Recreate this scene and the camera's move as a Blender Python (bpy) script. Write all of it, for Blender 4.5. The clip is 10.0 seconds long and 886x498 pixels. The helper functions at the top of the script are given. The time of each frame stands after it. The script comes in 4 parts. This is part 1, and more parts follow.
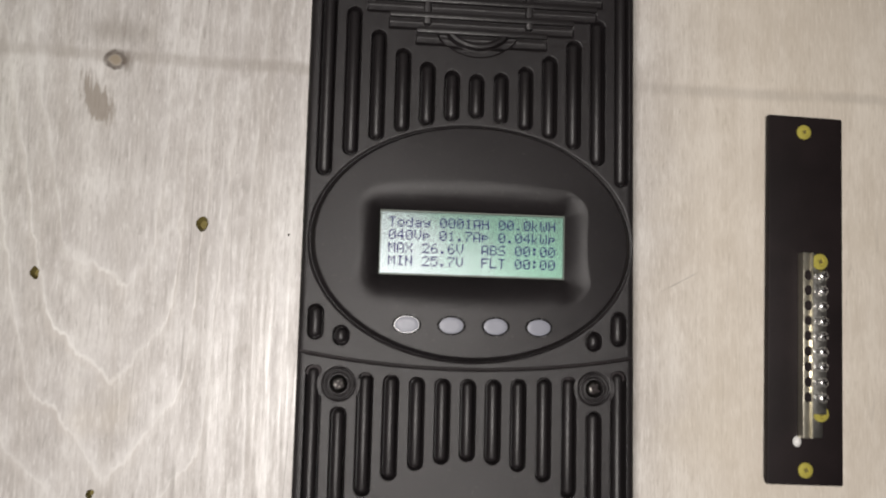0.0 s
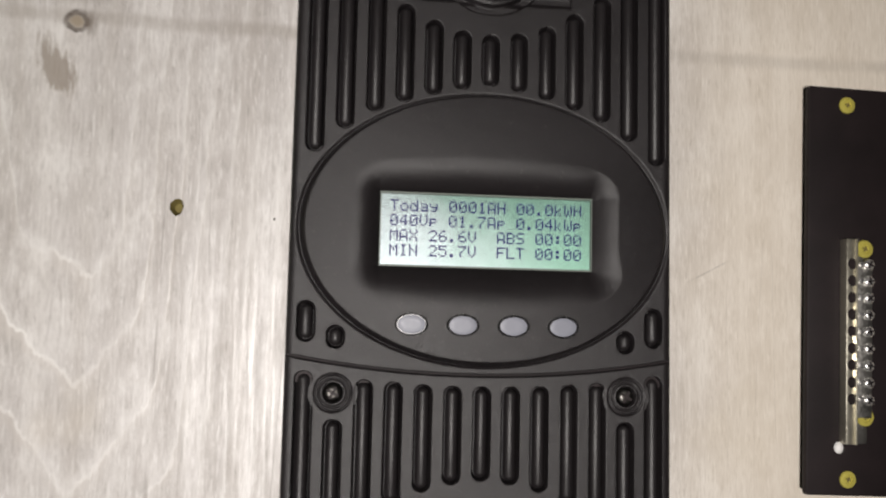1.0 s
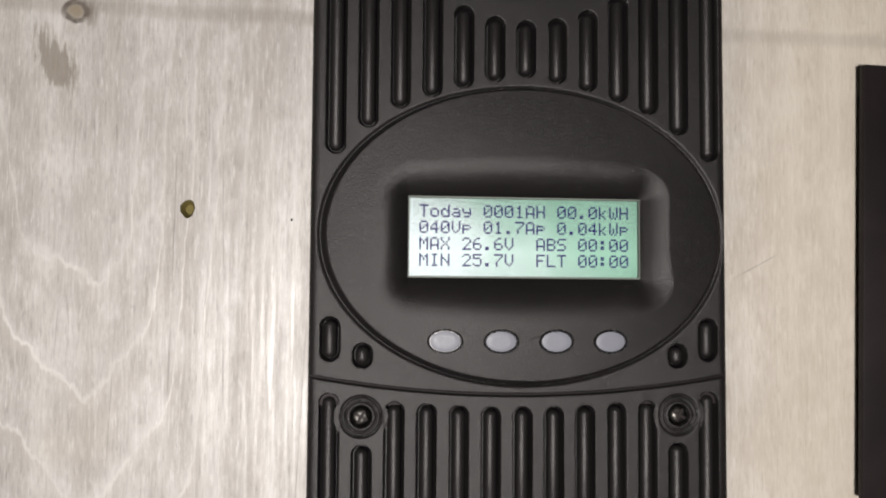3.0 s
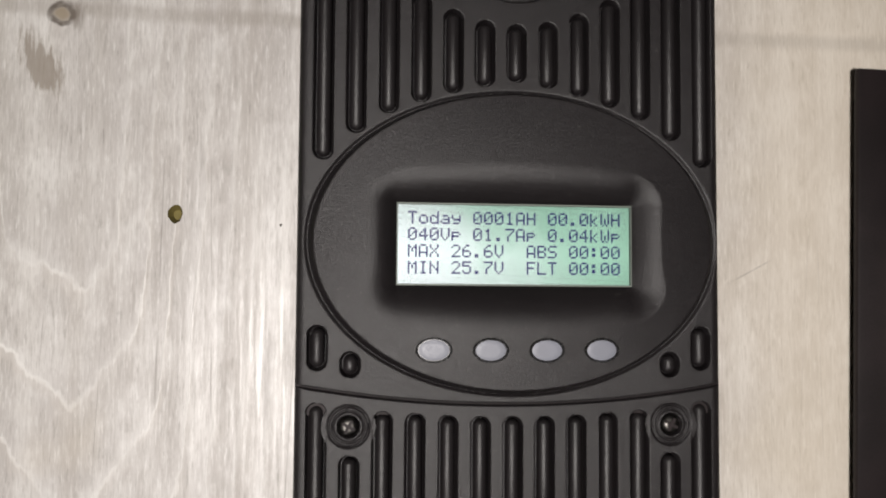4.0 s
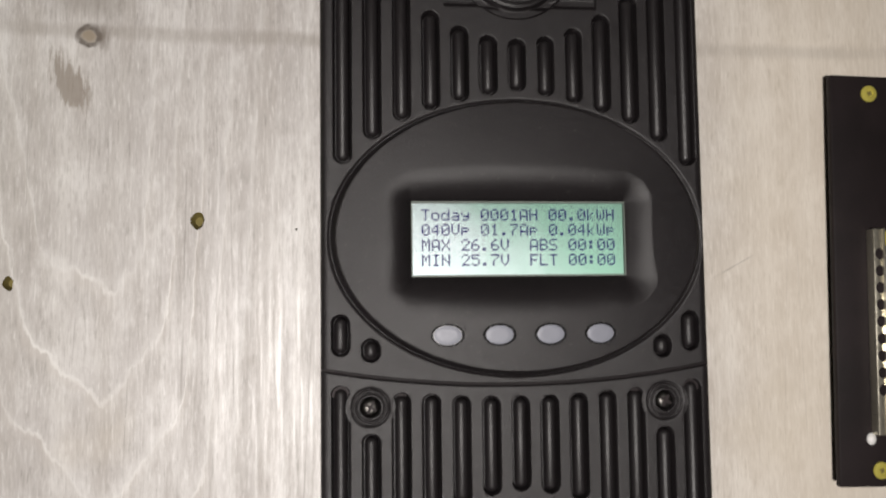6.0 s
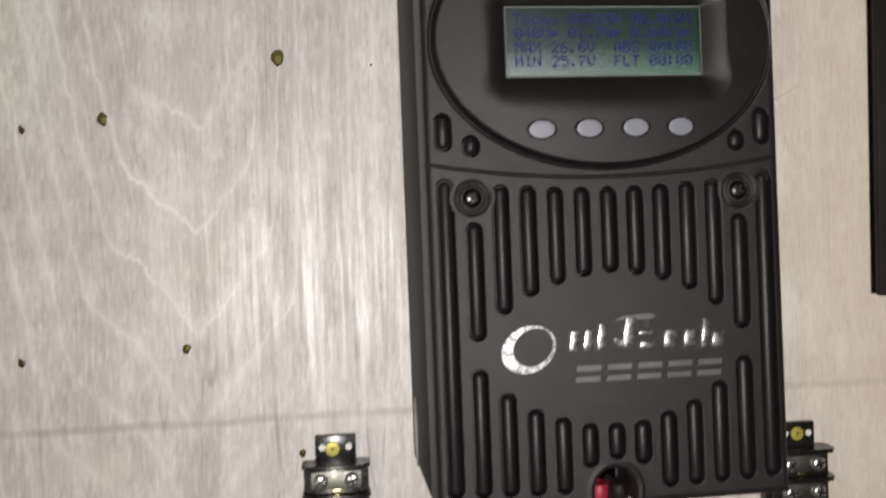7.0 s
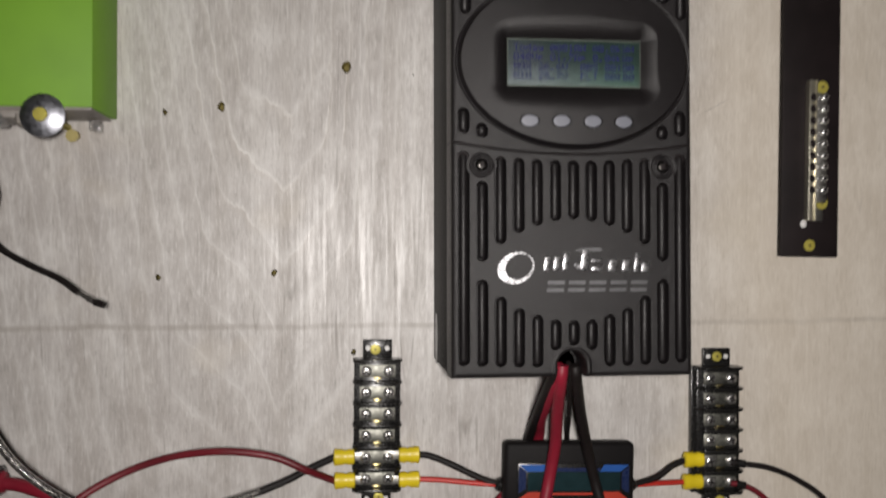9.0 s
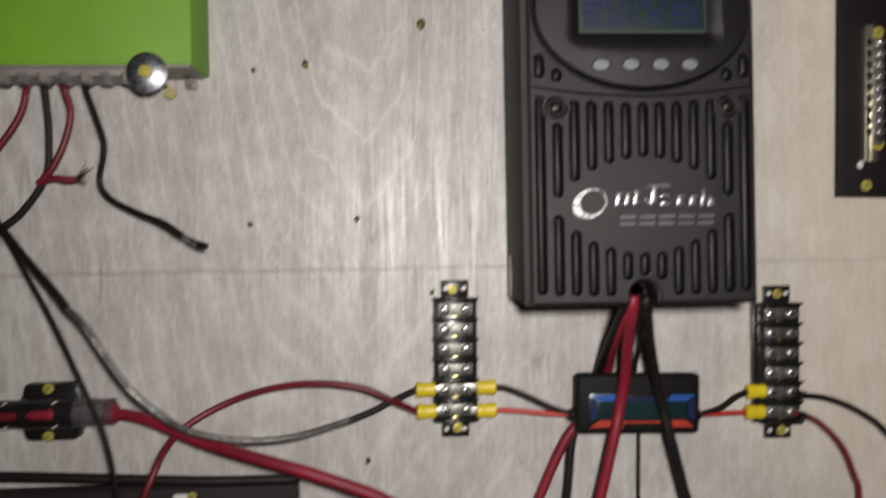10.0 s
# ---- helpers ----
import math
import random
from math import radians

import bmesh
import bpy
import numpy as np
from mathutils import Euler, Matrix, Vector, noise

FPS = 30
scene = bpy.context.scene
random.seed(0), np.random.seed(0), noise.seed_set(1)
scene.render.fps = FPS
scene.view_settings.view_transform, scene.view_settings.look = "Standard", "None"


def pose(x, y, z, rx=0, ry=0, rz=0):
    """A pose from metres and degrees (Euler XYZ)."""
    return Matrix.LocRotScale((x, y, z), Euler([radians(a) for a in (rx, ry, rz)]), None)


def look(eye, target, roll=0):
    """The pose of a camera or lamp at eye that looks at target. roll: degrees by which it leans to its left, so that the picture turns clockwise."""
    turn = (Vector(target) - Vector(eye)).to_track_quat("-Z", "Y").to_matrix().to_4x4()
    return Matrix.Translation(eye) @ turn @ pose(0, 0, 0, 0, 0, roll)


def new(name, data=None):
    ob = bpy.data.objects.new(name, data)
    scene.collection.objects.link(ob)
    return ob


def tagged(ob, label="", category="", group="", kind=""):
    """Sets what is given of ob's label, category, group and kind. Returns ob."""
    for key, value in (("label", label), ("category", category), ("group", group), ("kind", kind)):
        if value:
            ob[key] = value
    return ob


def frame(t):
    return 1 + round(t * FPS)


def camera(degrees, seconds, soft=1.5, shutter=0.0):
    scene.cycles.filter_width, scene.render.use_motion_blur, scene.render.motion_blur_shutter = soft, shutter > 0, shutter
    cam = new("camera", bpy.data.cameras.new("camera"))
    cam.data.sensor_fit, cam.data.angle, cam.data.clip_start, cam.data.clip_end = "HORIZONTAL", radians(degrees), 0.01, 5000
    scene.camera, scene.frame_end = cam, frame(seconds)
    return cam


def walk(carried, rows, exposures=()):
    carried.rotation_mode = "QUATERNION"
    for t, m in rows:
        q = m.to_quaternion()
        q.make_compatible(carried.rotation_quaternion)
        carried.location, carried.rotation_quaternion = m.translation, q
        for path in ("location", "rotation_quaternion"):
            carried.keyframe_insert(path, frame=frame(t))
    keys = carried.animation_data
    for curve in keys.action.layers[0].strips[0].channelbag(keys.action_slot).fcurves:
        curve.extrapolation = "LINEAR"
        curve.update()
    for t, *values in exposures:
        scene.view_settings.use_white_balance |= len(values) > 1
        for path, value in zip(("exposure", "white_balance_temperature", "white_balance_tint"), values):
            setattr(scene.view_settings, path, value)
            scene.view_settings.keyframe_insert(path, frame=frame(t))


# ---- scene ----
cam = camera(54.0, 10.0, soft=2.0, shutter=0.6)
PATH = [
    (0, (-0.049, -0.496, 1.347), (0.137, 1.483, 1.562), 1.4),
    (0.5, (-0.042, -0.469, 1.355), (0.14, 1.511, 1.564), 1.9),
    (1, (-0.053, -0.444, 1.355), (0.164, 1.536, 1.527), 1.3),
    (1.5, (-0.053, -0.41, 1.363), (0.234, 1.564, 1.508), 0.6),
    (2, (-0.048, -0.4, 1.367), (0.253, 1.574, 1.47), 0.1),
    (2.5, (-0.054, -0.415, 1.372), (0.123, 1.574, 1.47), 0.0),
    (2.7, (-0.058, -0.417, 1.371), (0.122, 1.572, 1.472), 0.2),
    (3.8, (-0.058, -0.412, 1.37), (0.145, 1.574, 1.49), 0.5),
    (4, (-0.055, -0.412, 1.373), (0.143, 1.575, 1.482), 0.4),
    (4.5, (-0.057, -0.413, 1.37), (0.141, 1.574, 1.487), 0.6),
    (5, (-0.064, -0.412, 1.37), (0.132, 1.574, 1.504), 0.9),
    (5.2, (-0.059, -0.42, 1.369), (0.132, 1.564, 1.525), 0.6),
    (6.3, (-0.074, -0.444, 1.353), (0.162, 1.536, 1.497), -1.4),
    (6.5, (-0.082, -0.449, 1.342), (0.155, 1.534, 1.453), -1.9),
    (7, (-0.114, -0.459, 1.309), (0.137, 1.525, 1.303), -2.2),
    (7.2, (-0.121, -0.467, 1.304), (0.138, 1.517, 1.295), -1.9),
    (7.5, (-0.133, -0.484, 1.301), (0.132, 1.498, 1.235), -1.3),
    (8, (-0.124, -0.543, 1.285), (0.025, 1.448, 1.167), -2.1),
    (8.3, (-0.121, -0.588, 1.265), (-0.072, 1.406, 1.11), -2.7),
    (8.5, (-0.127, -0.597, 1.256), (-0.082, 1.392, 1.046), -1.9),
    (8.8, (-0.136, -0.615, 1.244), (0.04, 1.377, 1.196), -0.1),
    (9, (-0.138, -0.632, 1.27), (0.08, 1.356, 1.297), -0.1),
    (9.5, (-0.15, -0.667, 1.261), (0.057, 1.321, 1.331), 0.1),
    (10, (-0.171, -0.668, 1.239), (-0.033, 1.327, 1.234), -1.0),
]
walk(cam, [(t, look(eye, target, roll)) for t, eye, target, roll in PATH],
     exposures=[(0, 0.08), (1.0, 0.12), (1.8, 0.29), (2.2, 0.2), (2.6, 0.11), (5.2, 0.11), (6.3, 0.04), (7.5, -0.13), (8.5, -0.16), (9.2, -0.36), (10, -0.32)])

# ---------- world, lamp ----------
world = bpy.data.worlds.new("world")
scene.world = world
world.use_nodes = True
world.node_tree.nodes["Background"].inputs[0].default_value = (0.75, 0.82, 1.0, 1)
world.node_tree.nodes["Background"].inputs[1].default_value = 0.02

torch = bpy.data.lights.new("torch", "AREA")
torch.shape, torch.size, torch.energy, torch.color = "DISK", 0.05, 5.9, (1.0, 0.945, 0.905)
torch_ob = new("torch", torch)
torch_ob.matrix_world = look((-0.130, -0.74, 1.277), (0.12, 0, 1.36))


# ---------- materials ----------
class Nodes:
    """Short hand for building a node material."""

    def __init__(self, name):
        self.mat = bpy.data.materials.new(name)
        self.mat.use_nodes = True
        self.tree = self.mat.node_tree
        self.bsdf = self.tree.nodes["Principled BSDF"]
        self.pos = self.add("ShaderNodeNewGeometry").outputs["Position"]

    def add(self, kind, **inputs):
        n = self.tree.nodes.new(kind)
        return n

    def put(self, socket, value):
        if isinstance(value, bpy.types.NodeSocket):
            self.tree.links.new(value, socket)
        elif value is not None:
            socket.default_value = value

    def math(self, op, a, b=None, c=None):
        n = self.add("ShaderNodeMath")
        n.operation = op
        for k, v in enumerate((a, b, c)):
            self.put(n.inputs[k], v)
        return n.outputs[0]

    def scaled(self, vec, sx, sy, sz):
        n = self.add("ShaderNodeMapping")
        self.put(n.inputs["Vector"], vec)
        n.inputs["Scale"].default_value = (sx, sy, sz)
        return n.outputs[0]

    def noise(self, scale, detail=3.0, rough=0.55, vec=None, distort=0.0):
        n = self.add("ShaderNodeTexNoise")
        self.put(n.inputs["Vector"], self.pos if vec is None else vec)
        n.inputs["Scale"].default_value, n.inputs["Detail"].default_value = scale, detail
        n.inputs["Roughness"].default_value, n.inputs["Distortion"].default_value = rough, distort
        return n.outputs["Fac"]

    def ramp(self, fac, lo, hi, a=0.0, b=1.0, smooth=True):
        n = self.add("ShaderNodeMapRange")
        n.interpolation_type = "SMOOTHSTEP" if smooth else "LINEAR"
        n.clamp = True
        self.put(n.inputs[0], fac)
        for k, v in zip((1, 2, 3, 4), (lo, hi, a, b)):
            n.inputs[k].default_value = v
        return n.outputs[0]

    def mix(self, fac, a, b, blend="MIX"):
        n = self.add("ShaderNodeMix")
        n.data_type, n.blend_type = "RGBA", blend
        self.put(n.inputs[0], fac)
        for k, v in ((6, a), (7, b)):
            self.put(n.inputs[k], (*v, 1) if isinstance(v, tuple) else v)
        return n.outputs[2]

    def bump(self, height, strength=0.2, distance=0.001):
        n = self.add("ShaderNodeBump")
        n.inputs["Strength"].default_value, n.inputs["Distance"].default_value = strength, distance
        self.put(n.inputs["Height"], height)
        self.put(self.bsdf.inputs["Normal"], n.outputs[0])

    def set(self, **kw):
        for k, v in kw.items():
            key = {"base": "Base Color", "rough": "Roughness", "metal": "Metallic", "spec": "Specular IOR Level", "glow": "Emission Color",
                   "power": "Emission Strength", "trans": "Transmission Weight", "coat": "Coat Weight", "ior": "IOR"}[k]
            self.put(self.bsdf.inputs[key], (*v, 1) if isinstance(v, tuple) else v)
        return self


def simple(name, base, rough=0.5, metal=0.0, vary=0.25, grain=900.0, relief=0.12, spec=0.5, trans=0.0, dust=0.0, sand=0.0):
    """A plain surface with blotches, fine grain and uneven gloss."""
    n = Nodes(name)
    big, fine = n.noise(28, 4), n.noise(grain, 2)
    dark = tuple(c * (1 - vary) for c in base)
    light = tuple(min(1.0, c * (1 + vary)) for c in base)
    colour = n.mix(n.ramp(big, 0.3, 0.7), dark, light)
    if sand:
        colour = n.mix(n.ramp(n.noise(2600, 2, 0.6), 0.45, 0.75, 0, sand), colour, tuple(c * 4 for c in base))
    if dust:
        colour = n.mix(n.math("MULTIPLY", n.ramp(n.noise(420, 4, 0.7), 0.6, 0.78), dust), colour, (0.45, 0.43, 0.40))
    n.set(base=colour, rough=n.ramp(fine, 0.25, 0.75, max(0.02, rough - 0.07), min(1, rough + 0.09)), metal=metal, spec=spec, trans=trans)
    n.bump(fine, relief, 0.0004)
    return n.mat


def board_material():
    """White-washed plywood: nested flame figure, fine upright streaks, stains and two faint cross lines."""
    n = Nodes("whitewashed_plywood")
    sep = n.add("ShaderNodeSeparateXYZ")
    n.put(sep.inputs[0], n.pos)
    x, z = sep.outputs[0], sep.outputs[2]
    wob = n.noise(9, 3, 0.5, n.scaled(n.pos, 1, 1, 0.45))
    ragged = n.noise(120, 3, 0.6, n.scaled(n.pos, 1.0, 1, 0.16))
    streak = n.noise(1.0, 4, 0.65, n.scaled(n.pos, 430, 1, 17))
    dash = n.noise(1.0, 3, 0.62, n.scaled(n.pos, 560, 1, 75))
    smudge = n.noise(48, 5, 0.68, n.scaled(n.pos, 1.0, 1, 0.55))
    dx = n.math("ADD", n.math("ADD", x, 0.183), n.math("MULTIPLY", n.math("SUBTRACT", wob, 0.5), 0.016))
    dx = n.math("ADD", dx, n.math("MULTIPLY", n.math("SUBTRACT", ragged, 0.5), 0.009))
    dx = n.math("ADD", dx, n.math("MULTIPLY", n.math("SUBTRACT", z, 1.33), n.ramp(x, -0.215, -0.18, 0.20, -0.06)))
    d2 = n.math("MULTIPLY", dx, dx)
    # the flame: pointed tips one above another, whose arms run on as upright lines
    aside = n.math("SQRT", n.math("ADD", n.math("MULTIPLY", d2, n.ramp(dx, -0.004, 0.004, 0.62, 1.0)), 0.000006))
    tips = n.math("SUBTRACT", n.math("DIVIDE", n.math("SUBTRACT", z, 1.3185), 0.053), n.math("MULTIPLY", aside, 27.0))
    arms = n.math("DIVIDE", n.math("SUBTRACT", 0.0262, aside), 0.0125)
    u = n.math("SMOOTH_MIN", tips, arms, 0.35)
    u = n.math("ADD", u, n.math("MULTIPLY", n.math("SUBTRACT", n.noise(70, 3, 0.6), 0.5), 0.30))
    u = n.math("ADD", u, n.math("MULTIPLY", n.math("SUBTRACT", streak, 0.5), 0.13))
    ring = n.math("FRACT", n.math("ADD", u, 40.0))
    edge = n.ramp(n.math("ABSOLUTE", n.math("SUBTRACT", ring, 0.5)), 0.450, 0.492)
    late = n.ramp(ring, 0.05, 0.95, smooth=False)
    wide = n.noise(1.0, 3, 0.6, n.scaled(n.pos, 75, 1, 4.5))
    pores = n.ramp(n.noise(1.0, 3, 0.7, n.scaled(n.pos, 900, 1, 48)), 0.62, 0.78)
    blot = n.noise(17, 4, 0.6)
    broad = n.noise(4.5, 2, 0.5)
    c = n.mix(n.ramp(blot, 0.3, 0.72), (0.45, 0.42, 0.40), (0.635, 0.61, 0.585))
    figure = n.ramp(x, 0.05, -0.09, 0.2, 1.0)
    c = n.mix(n.math("MULTIPLY", n.math("MULTIPLY", late, figure), 0.40), c, (0.43, 0.395, 0.36))
    c = n.mix(n.math("MULTIPLY", n.ramp(smudge, 0.42, 0.64), 0.58), c, (0.40, 0.37, 0.345))
    c = n.mix(n.math("MULTIPLY", n.ramp(smudge, 0.50, 0.32), 0.5), c, (0.73, 0.715, 0.69))
    c = n.mix(n.math("MULTIPLY", n.ramp(wide, 0.38, 0.68), 0.34), c, (0.68, 0.66, 0.64))
    veil = n.noise(1.0, 2, 0.5, n.scaled(n.pos, 42, 1, 2.2))
    c = n.mix(n.math("MULTIPLY", n.ramp(veil, 0.50, 0.36), 0.34), c, (0.44, 0.405, 0.37))
    c = n.mix(n.math("MULTIPLY", n.ramp(veil, 0.54, 0.66), 0.30), c, (0.74, 0.72, 0.69))
    c = n.mix(n.math("MULTIPLY", n.ramp(streak, 0.50, 0.72), 0.32), c, (0.76, 0.745, 0.725))
    c = n.mix(n.math("MULTIPLY", n.ramp(streak, 0.48, 0.30), 0.18), c, (0.36, 0.33, 0.305))
    c = n.mix(n.math("MULTIPLY", n.ramp(dash, 0.53, 0.68), 0.38), c, (0.80, 0.785, 0.765))
    c = n.mix(n.math("MULTIPLY", n.ramp(dash, 0.45, 0.30), n.ramp(smudge, 0.3, 0.6, 0.25, 0.62)), c, (0.33, 0.31, 0.285))
    fibre = n.noise(1.0, 3, 0.7, n.scaled(n.pos, 1300, 1, 120))
    c = n.mix(n.math("MULTIPLY", n.ramp(fibre, 0.52, 0.36), n.ramp(blot, 0.3, 0.65, 0.18, 0.42)), c, (0.35, 0.325, 0.30))
    c = n.mix(n.math("MULTIPLY", n.ramp(fibre, 0.54, 0.70), 0.28), c, (0.80, 0.785, 0.765))
    hair = n.noise(1.0, 2, 0.6, n.scaled(n.pos, 760, 1, 95))
    c = n.mix(n.math("MULTIPLY", n.ramp(hair, 0.59, 0.68), n.ramp(smudge, 0.42, 0.6, 0.06, 0.5)), c, (0.27, 0.245, 0.225))
    c = n.mix(n.math("MULTIPLY", n.ramp(hair, 0.38, 0.28), 0.36), c, (0.84, 0.825, 0.80))
    near = n.math("MULTIPLY", n.math("MAXIMUM", n.ramp(d2, 0.0046, 0.0012, 0.12, 1.0), n.ramp(x, -0.19, -0.22, 0.0, 0.3)), n.ramp(n.noise(26, 2, 0.5), 0.36, 0.60, 0.25, 1.0))
    near = n.math("MULTIPLY", near, n.math("MULTIPLY", n.ramp(z, 1.23, 1.29, 0.25, 1.0), n.ramp(z, 1.46, 1.40, 0.35, 1.0)))
    under = n.math("MULTIPLY", n.ramp(ring, 0.78, 0.985), near)
    c = n.mix(n.math("MULTIPLY", under, n.ramp(smudge, 0.35, 0.62, 0.10, 0.42)), c, (0.42, 0.365, 0.31))
    c = n.mix(n.math("MULTIPLY", edge, n.math("MULTIPLY", n.ramp(smudge, 0.34, 0.60, 0.12, 0.60), near)), c, (0.86, 0.84, 0.81))
    band = n.math("MULTIPLY", n.ramp(n.math("ABSOLUTE", n.math("SUBTRACT", ring, 0.5)), 0.30, 0.50), figure)
    c = n.mix(n.math("MULTIPLY", n.math("MULTIPLY", band, n.ramp(blot, 0.35, 0.6, 0.3, 1.0)), 0.32), c, (0.78, 0.765, 0.74))
    c = n.mix(n.math("MULTIPLY", pores, n.ramp(blot, 0.35, 0.6, 0.25, 0.8)), c, (0.25, 0.225, 0.205))
    # the thinner, yellower coat on one side and in patches; that side also lightened in place of light
    warm = n.math("MULTIPLY", n.ramp(n.math("ADD", x, n.math("MULTIPLY", n.math("SUBTRACT", broad, 0.5), 0.25)), 0.03, 0.20), 0.75)
    c = n.mix(warm, c, n.mix(0.55, c, (0.92, 0.80, 0.62)))
    yellow = n.math("MULTIPLY", n.ramp(n.noise(11, 3, 0.5), 0.58, 0.72), 0.25)
    c = n.mix(yellow, c, (0.60, 0.53, 0.42))
    # hairline cracks along the grain, and one pencil stroke
    crack = n.ramp(n.math("ABSOLUTE", n.math("SUBTRACT", n.noise(1.0, 1, 0.4, n.scaled(n.pos, 34, 1, 1.6)), 0.5)), 0.0042, 0.0012)
    c = n.mix(n.math("MULTIPLY", crack, n.math("MULTIPLY", n.ramp(n.noise(16, 2), 0.46, 0.60, 0.0, 0.5), n.ramp(x, 0.04, -0.06, 0.25, 1.0))), c, (0.17, 0.145, 0.125))
    along = n.math("ADD", n.math("MULTIPLY", n.math("SUBTRACT", x, 0.138), 0.88), n.math("MULTIPLY", n.math("SUBTRACT", z, 1.386), 0.47))
    aside = n.math("SUBTRACT", n.math("MULTIPLY", n.math("SUBTRACT", z, 1.386), 0.88), n.math("MULTIPLY", n.math("SUBTRACT", x, 0.138), 0.47))
    stroke = n.math("MULTIPLY", n.ramp(n.math("ABSOLUTE", aside), 0.0006, 0.0002), n.ramp(n.math("ABSOLUTE", along), 0.014, 0.010))
    c = n.mix(n.math("MULTIPLY", stroke, n.ramp(n.noise(300, 2), 0.35, 0.6, 0.08, 0.38)), c, (0.22, 0.20, 0.18))
    # cross lines
    ripple = n.math("MULTIPLY", n.math("SUBTRACT", n.noise(25, 3), 0.5), 0.006)
    rise = n.math("MULTIPLY", n.math("MAXIMUM", n.math("SUBTRACT", -0.08, x), 0.0), -0.025)
    for zc, width, depth, tilt in ((1.2235, 0.0032, 0.42, 0.0), (1.5025, 0.0055, 0.46, rise)):
        d = n.math("ABSOLUTE", n.math("SUBTRACT", n.math("ADD", n.math("ADD", z, ripple), tilt), zc))
        f = n.ramp(d, width, width * 0.15)
        f = n.math("MULTIPLY", f, n.math("MULTIPLY", n.ramp(n.noise(34, 3), 0.3, 0.62, depth * 0.4, depth), n.ramp(x, 0.04, 0.12, 1.0, 0.6)))
        c = n.mix(f, c, (0.27, 0.235, 0.20))
    # the knot and the grey torn grain beside it
    for kx, kz, rx, rz, depth, tone in ((-0.1925, 1.5028, 0.0050, 0.0054, 0.85, (0.28, 0.225, 0.155)), (-0.1905, 1.5195, 0.021, 0.0080, 0.55, (0.27, 0.24, 0.21)),
                                        (-0.2010, 1.4785, 0.0078, 0.0150, 0.75, (0.24, 0.20, 0.16)), (-0.113, 1.341, 0.003, 0.003, 0.5, (0.38, 0.34, 0.31)), (-0.1850, 1.5020, 0.0028, 0.0070, 0.8, (0.18, 0.15, 0.125))):
        lean = n.math("MULTIPLY", n.math("SUBTRACT", z, kz), 0.4 if kz == 1.4785 else 0.0)
        ex = n.math("DIVIDE", n.math("ADD", n.math("SUBTRACT", x, kx), lean), rx)
        ez = n.math("DIVIDE", n.math("SUBTRACT", z, kz), rz)
        r = n.math("SQRT", n.math("ADD", n.math("MULTIPLY", ex, ex), n.math("MULTIPLY", ez, ez)))
        knot = kx == -0.1925
        ragged = n.noise(110, 2, 0.5) if knot else n.noise(1.0, 4, 0.7, n.scaled(n.pos, 420, 1, 60))
        r = n.math("ADD", r, n.math("MULTIPLY", n.math("SUBTRACT", ragged, 0.5), 1.3 if knot else (3.4 if kz == 1.4785 else 1.9)))
        f = n.math("MULTIPLY", n.ramp(r, 1.15 if knot else (1.15 if kz == 1.4785 else 1.45), 0.45 if knot else (0.55 if kz == 1.4785 else 0.1)), depth)
        c = n.mix(f, c, tone)
        if knot:
            whorl = n.math("MULTIPLY", n.ramp(n.math("ABSOLUTE", n.math("SUBTRACT", r, 0.95)), 0.34, 0.08), n.ramp(n.noise(140, 2), 0.35, 0.6, 0.35, 0.95))
            c = n.mix(whorl, c, (0.11, 0.09, 0.075))
    gloss = n.ramp(n.math("ADD", n.math("MULTIPLY", streak, 0.6), n.math("MULTIPLY", wide, 0.4)), 0.36, 0.64, 0.55, 0.33)
    n.set(base=c, rough=gloss, spec=0.5)
    h = n.math("ADD", n.math("ADD", n.math("MULTIPLY", streak, 0.5), n.math("MULTIPLY", dash, 0.6)), n.math("ADD", n.math("MULTIPLY", pores, -0.6), n.math("MULTIPLY", edge, 0.35)))
    n.bump(h, 0.15, 0.0006)
    return n.mat


def lcd_material():
    """A back-lit screen, lit from one end; a reflected sheen at lower left is put into the glow."""
    n = Nodes("lcd_green")
    sep = n.add("ShaderNodeSeparateXYZ")
    n.put(sep.inputs[0], n.pos)
    slant = n.math("ADD", sep.outputs[0], n.math("MULTIPLY", n.math("SUBTRACT", sep.outputs[2], 1.39), 0.9))
    cloud = n.math("MULTIPLY", n.math("SUBTRACT", n.noise(55, 3, 0.55), 0.5), 0.045)
    lit = n.ramp(n.math("ADD", slant, cloud), -0.046, 0.030)
    c = n.mix(lit, (0.93, 0.99, 1.0), (0.33, 0.56, 0.43))
    c = n.mix(n.ramp(sep.outputs[0], 0.034, 0.043, 0.0, 0.45), c, (0.22, 0.40, 0.30))
    n.set(base=(0.10, 0.16, 0.12), rough=0.28, glow=c, power=0.98, spec=0.4)
    return n.mat


def braid_material():
    """Tinned braid under a clear jacket: bright flecks on dark."""
    n = Nodes("clear_jacketed_braid")
    fleck = n.ramp(n.noise(700, 3, 0.7), 0.48, 0.61)
    c = n.mix(fleck, (0.030, 0.026, 0.025), (0.56, 0.54, 0.51))
    n.set(base=c, metal=n.ramp(fleck, 0, 1, 0.2, 0.9), rough=0.24, coat=0.6)
    n.bump(n.noise(900, 3), 0.7, 0.0006)
    return n.mat


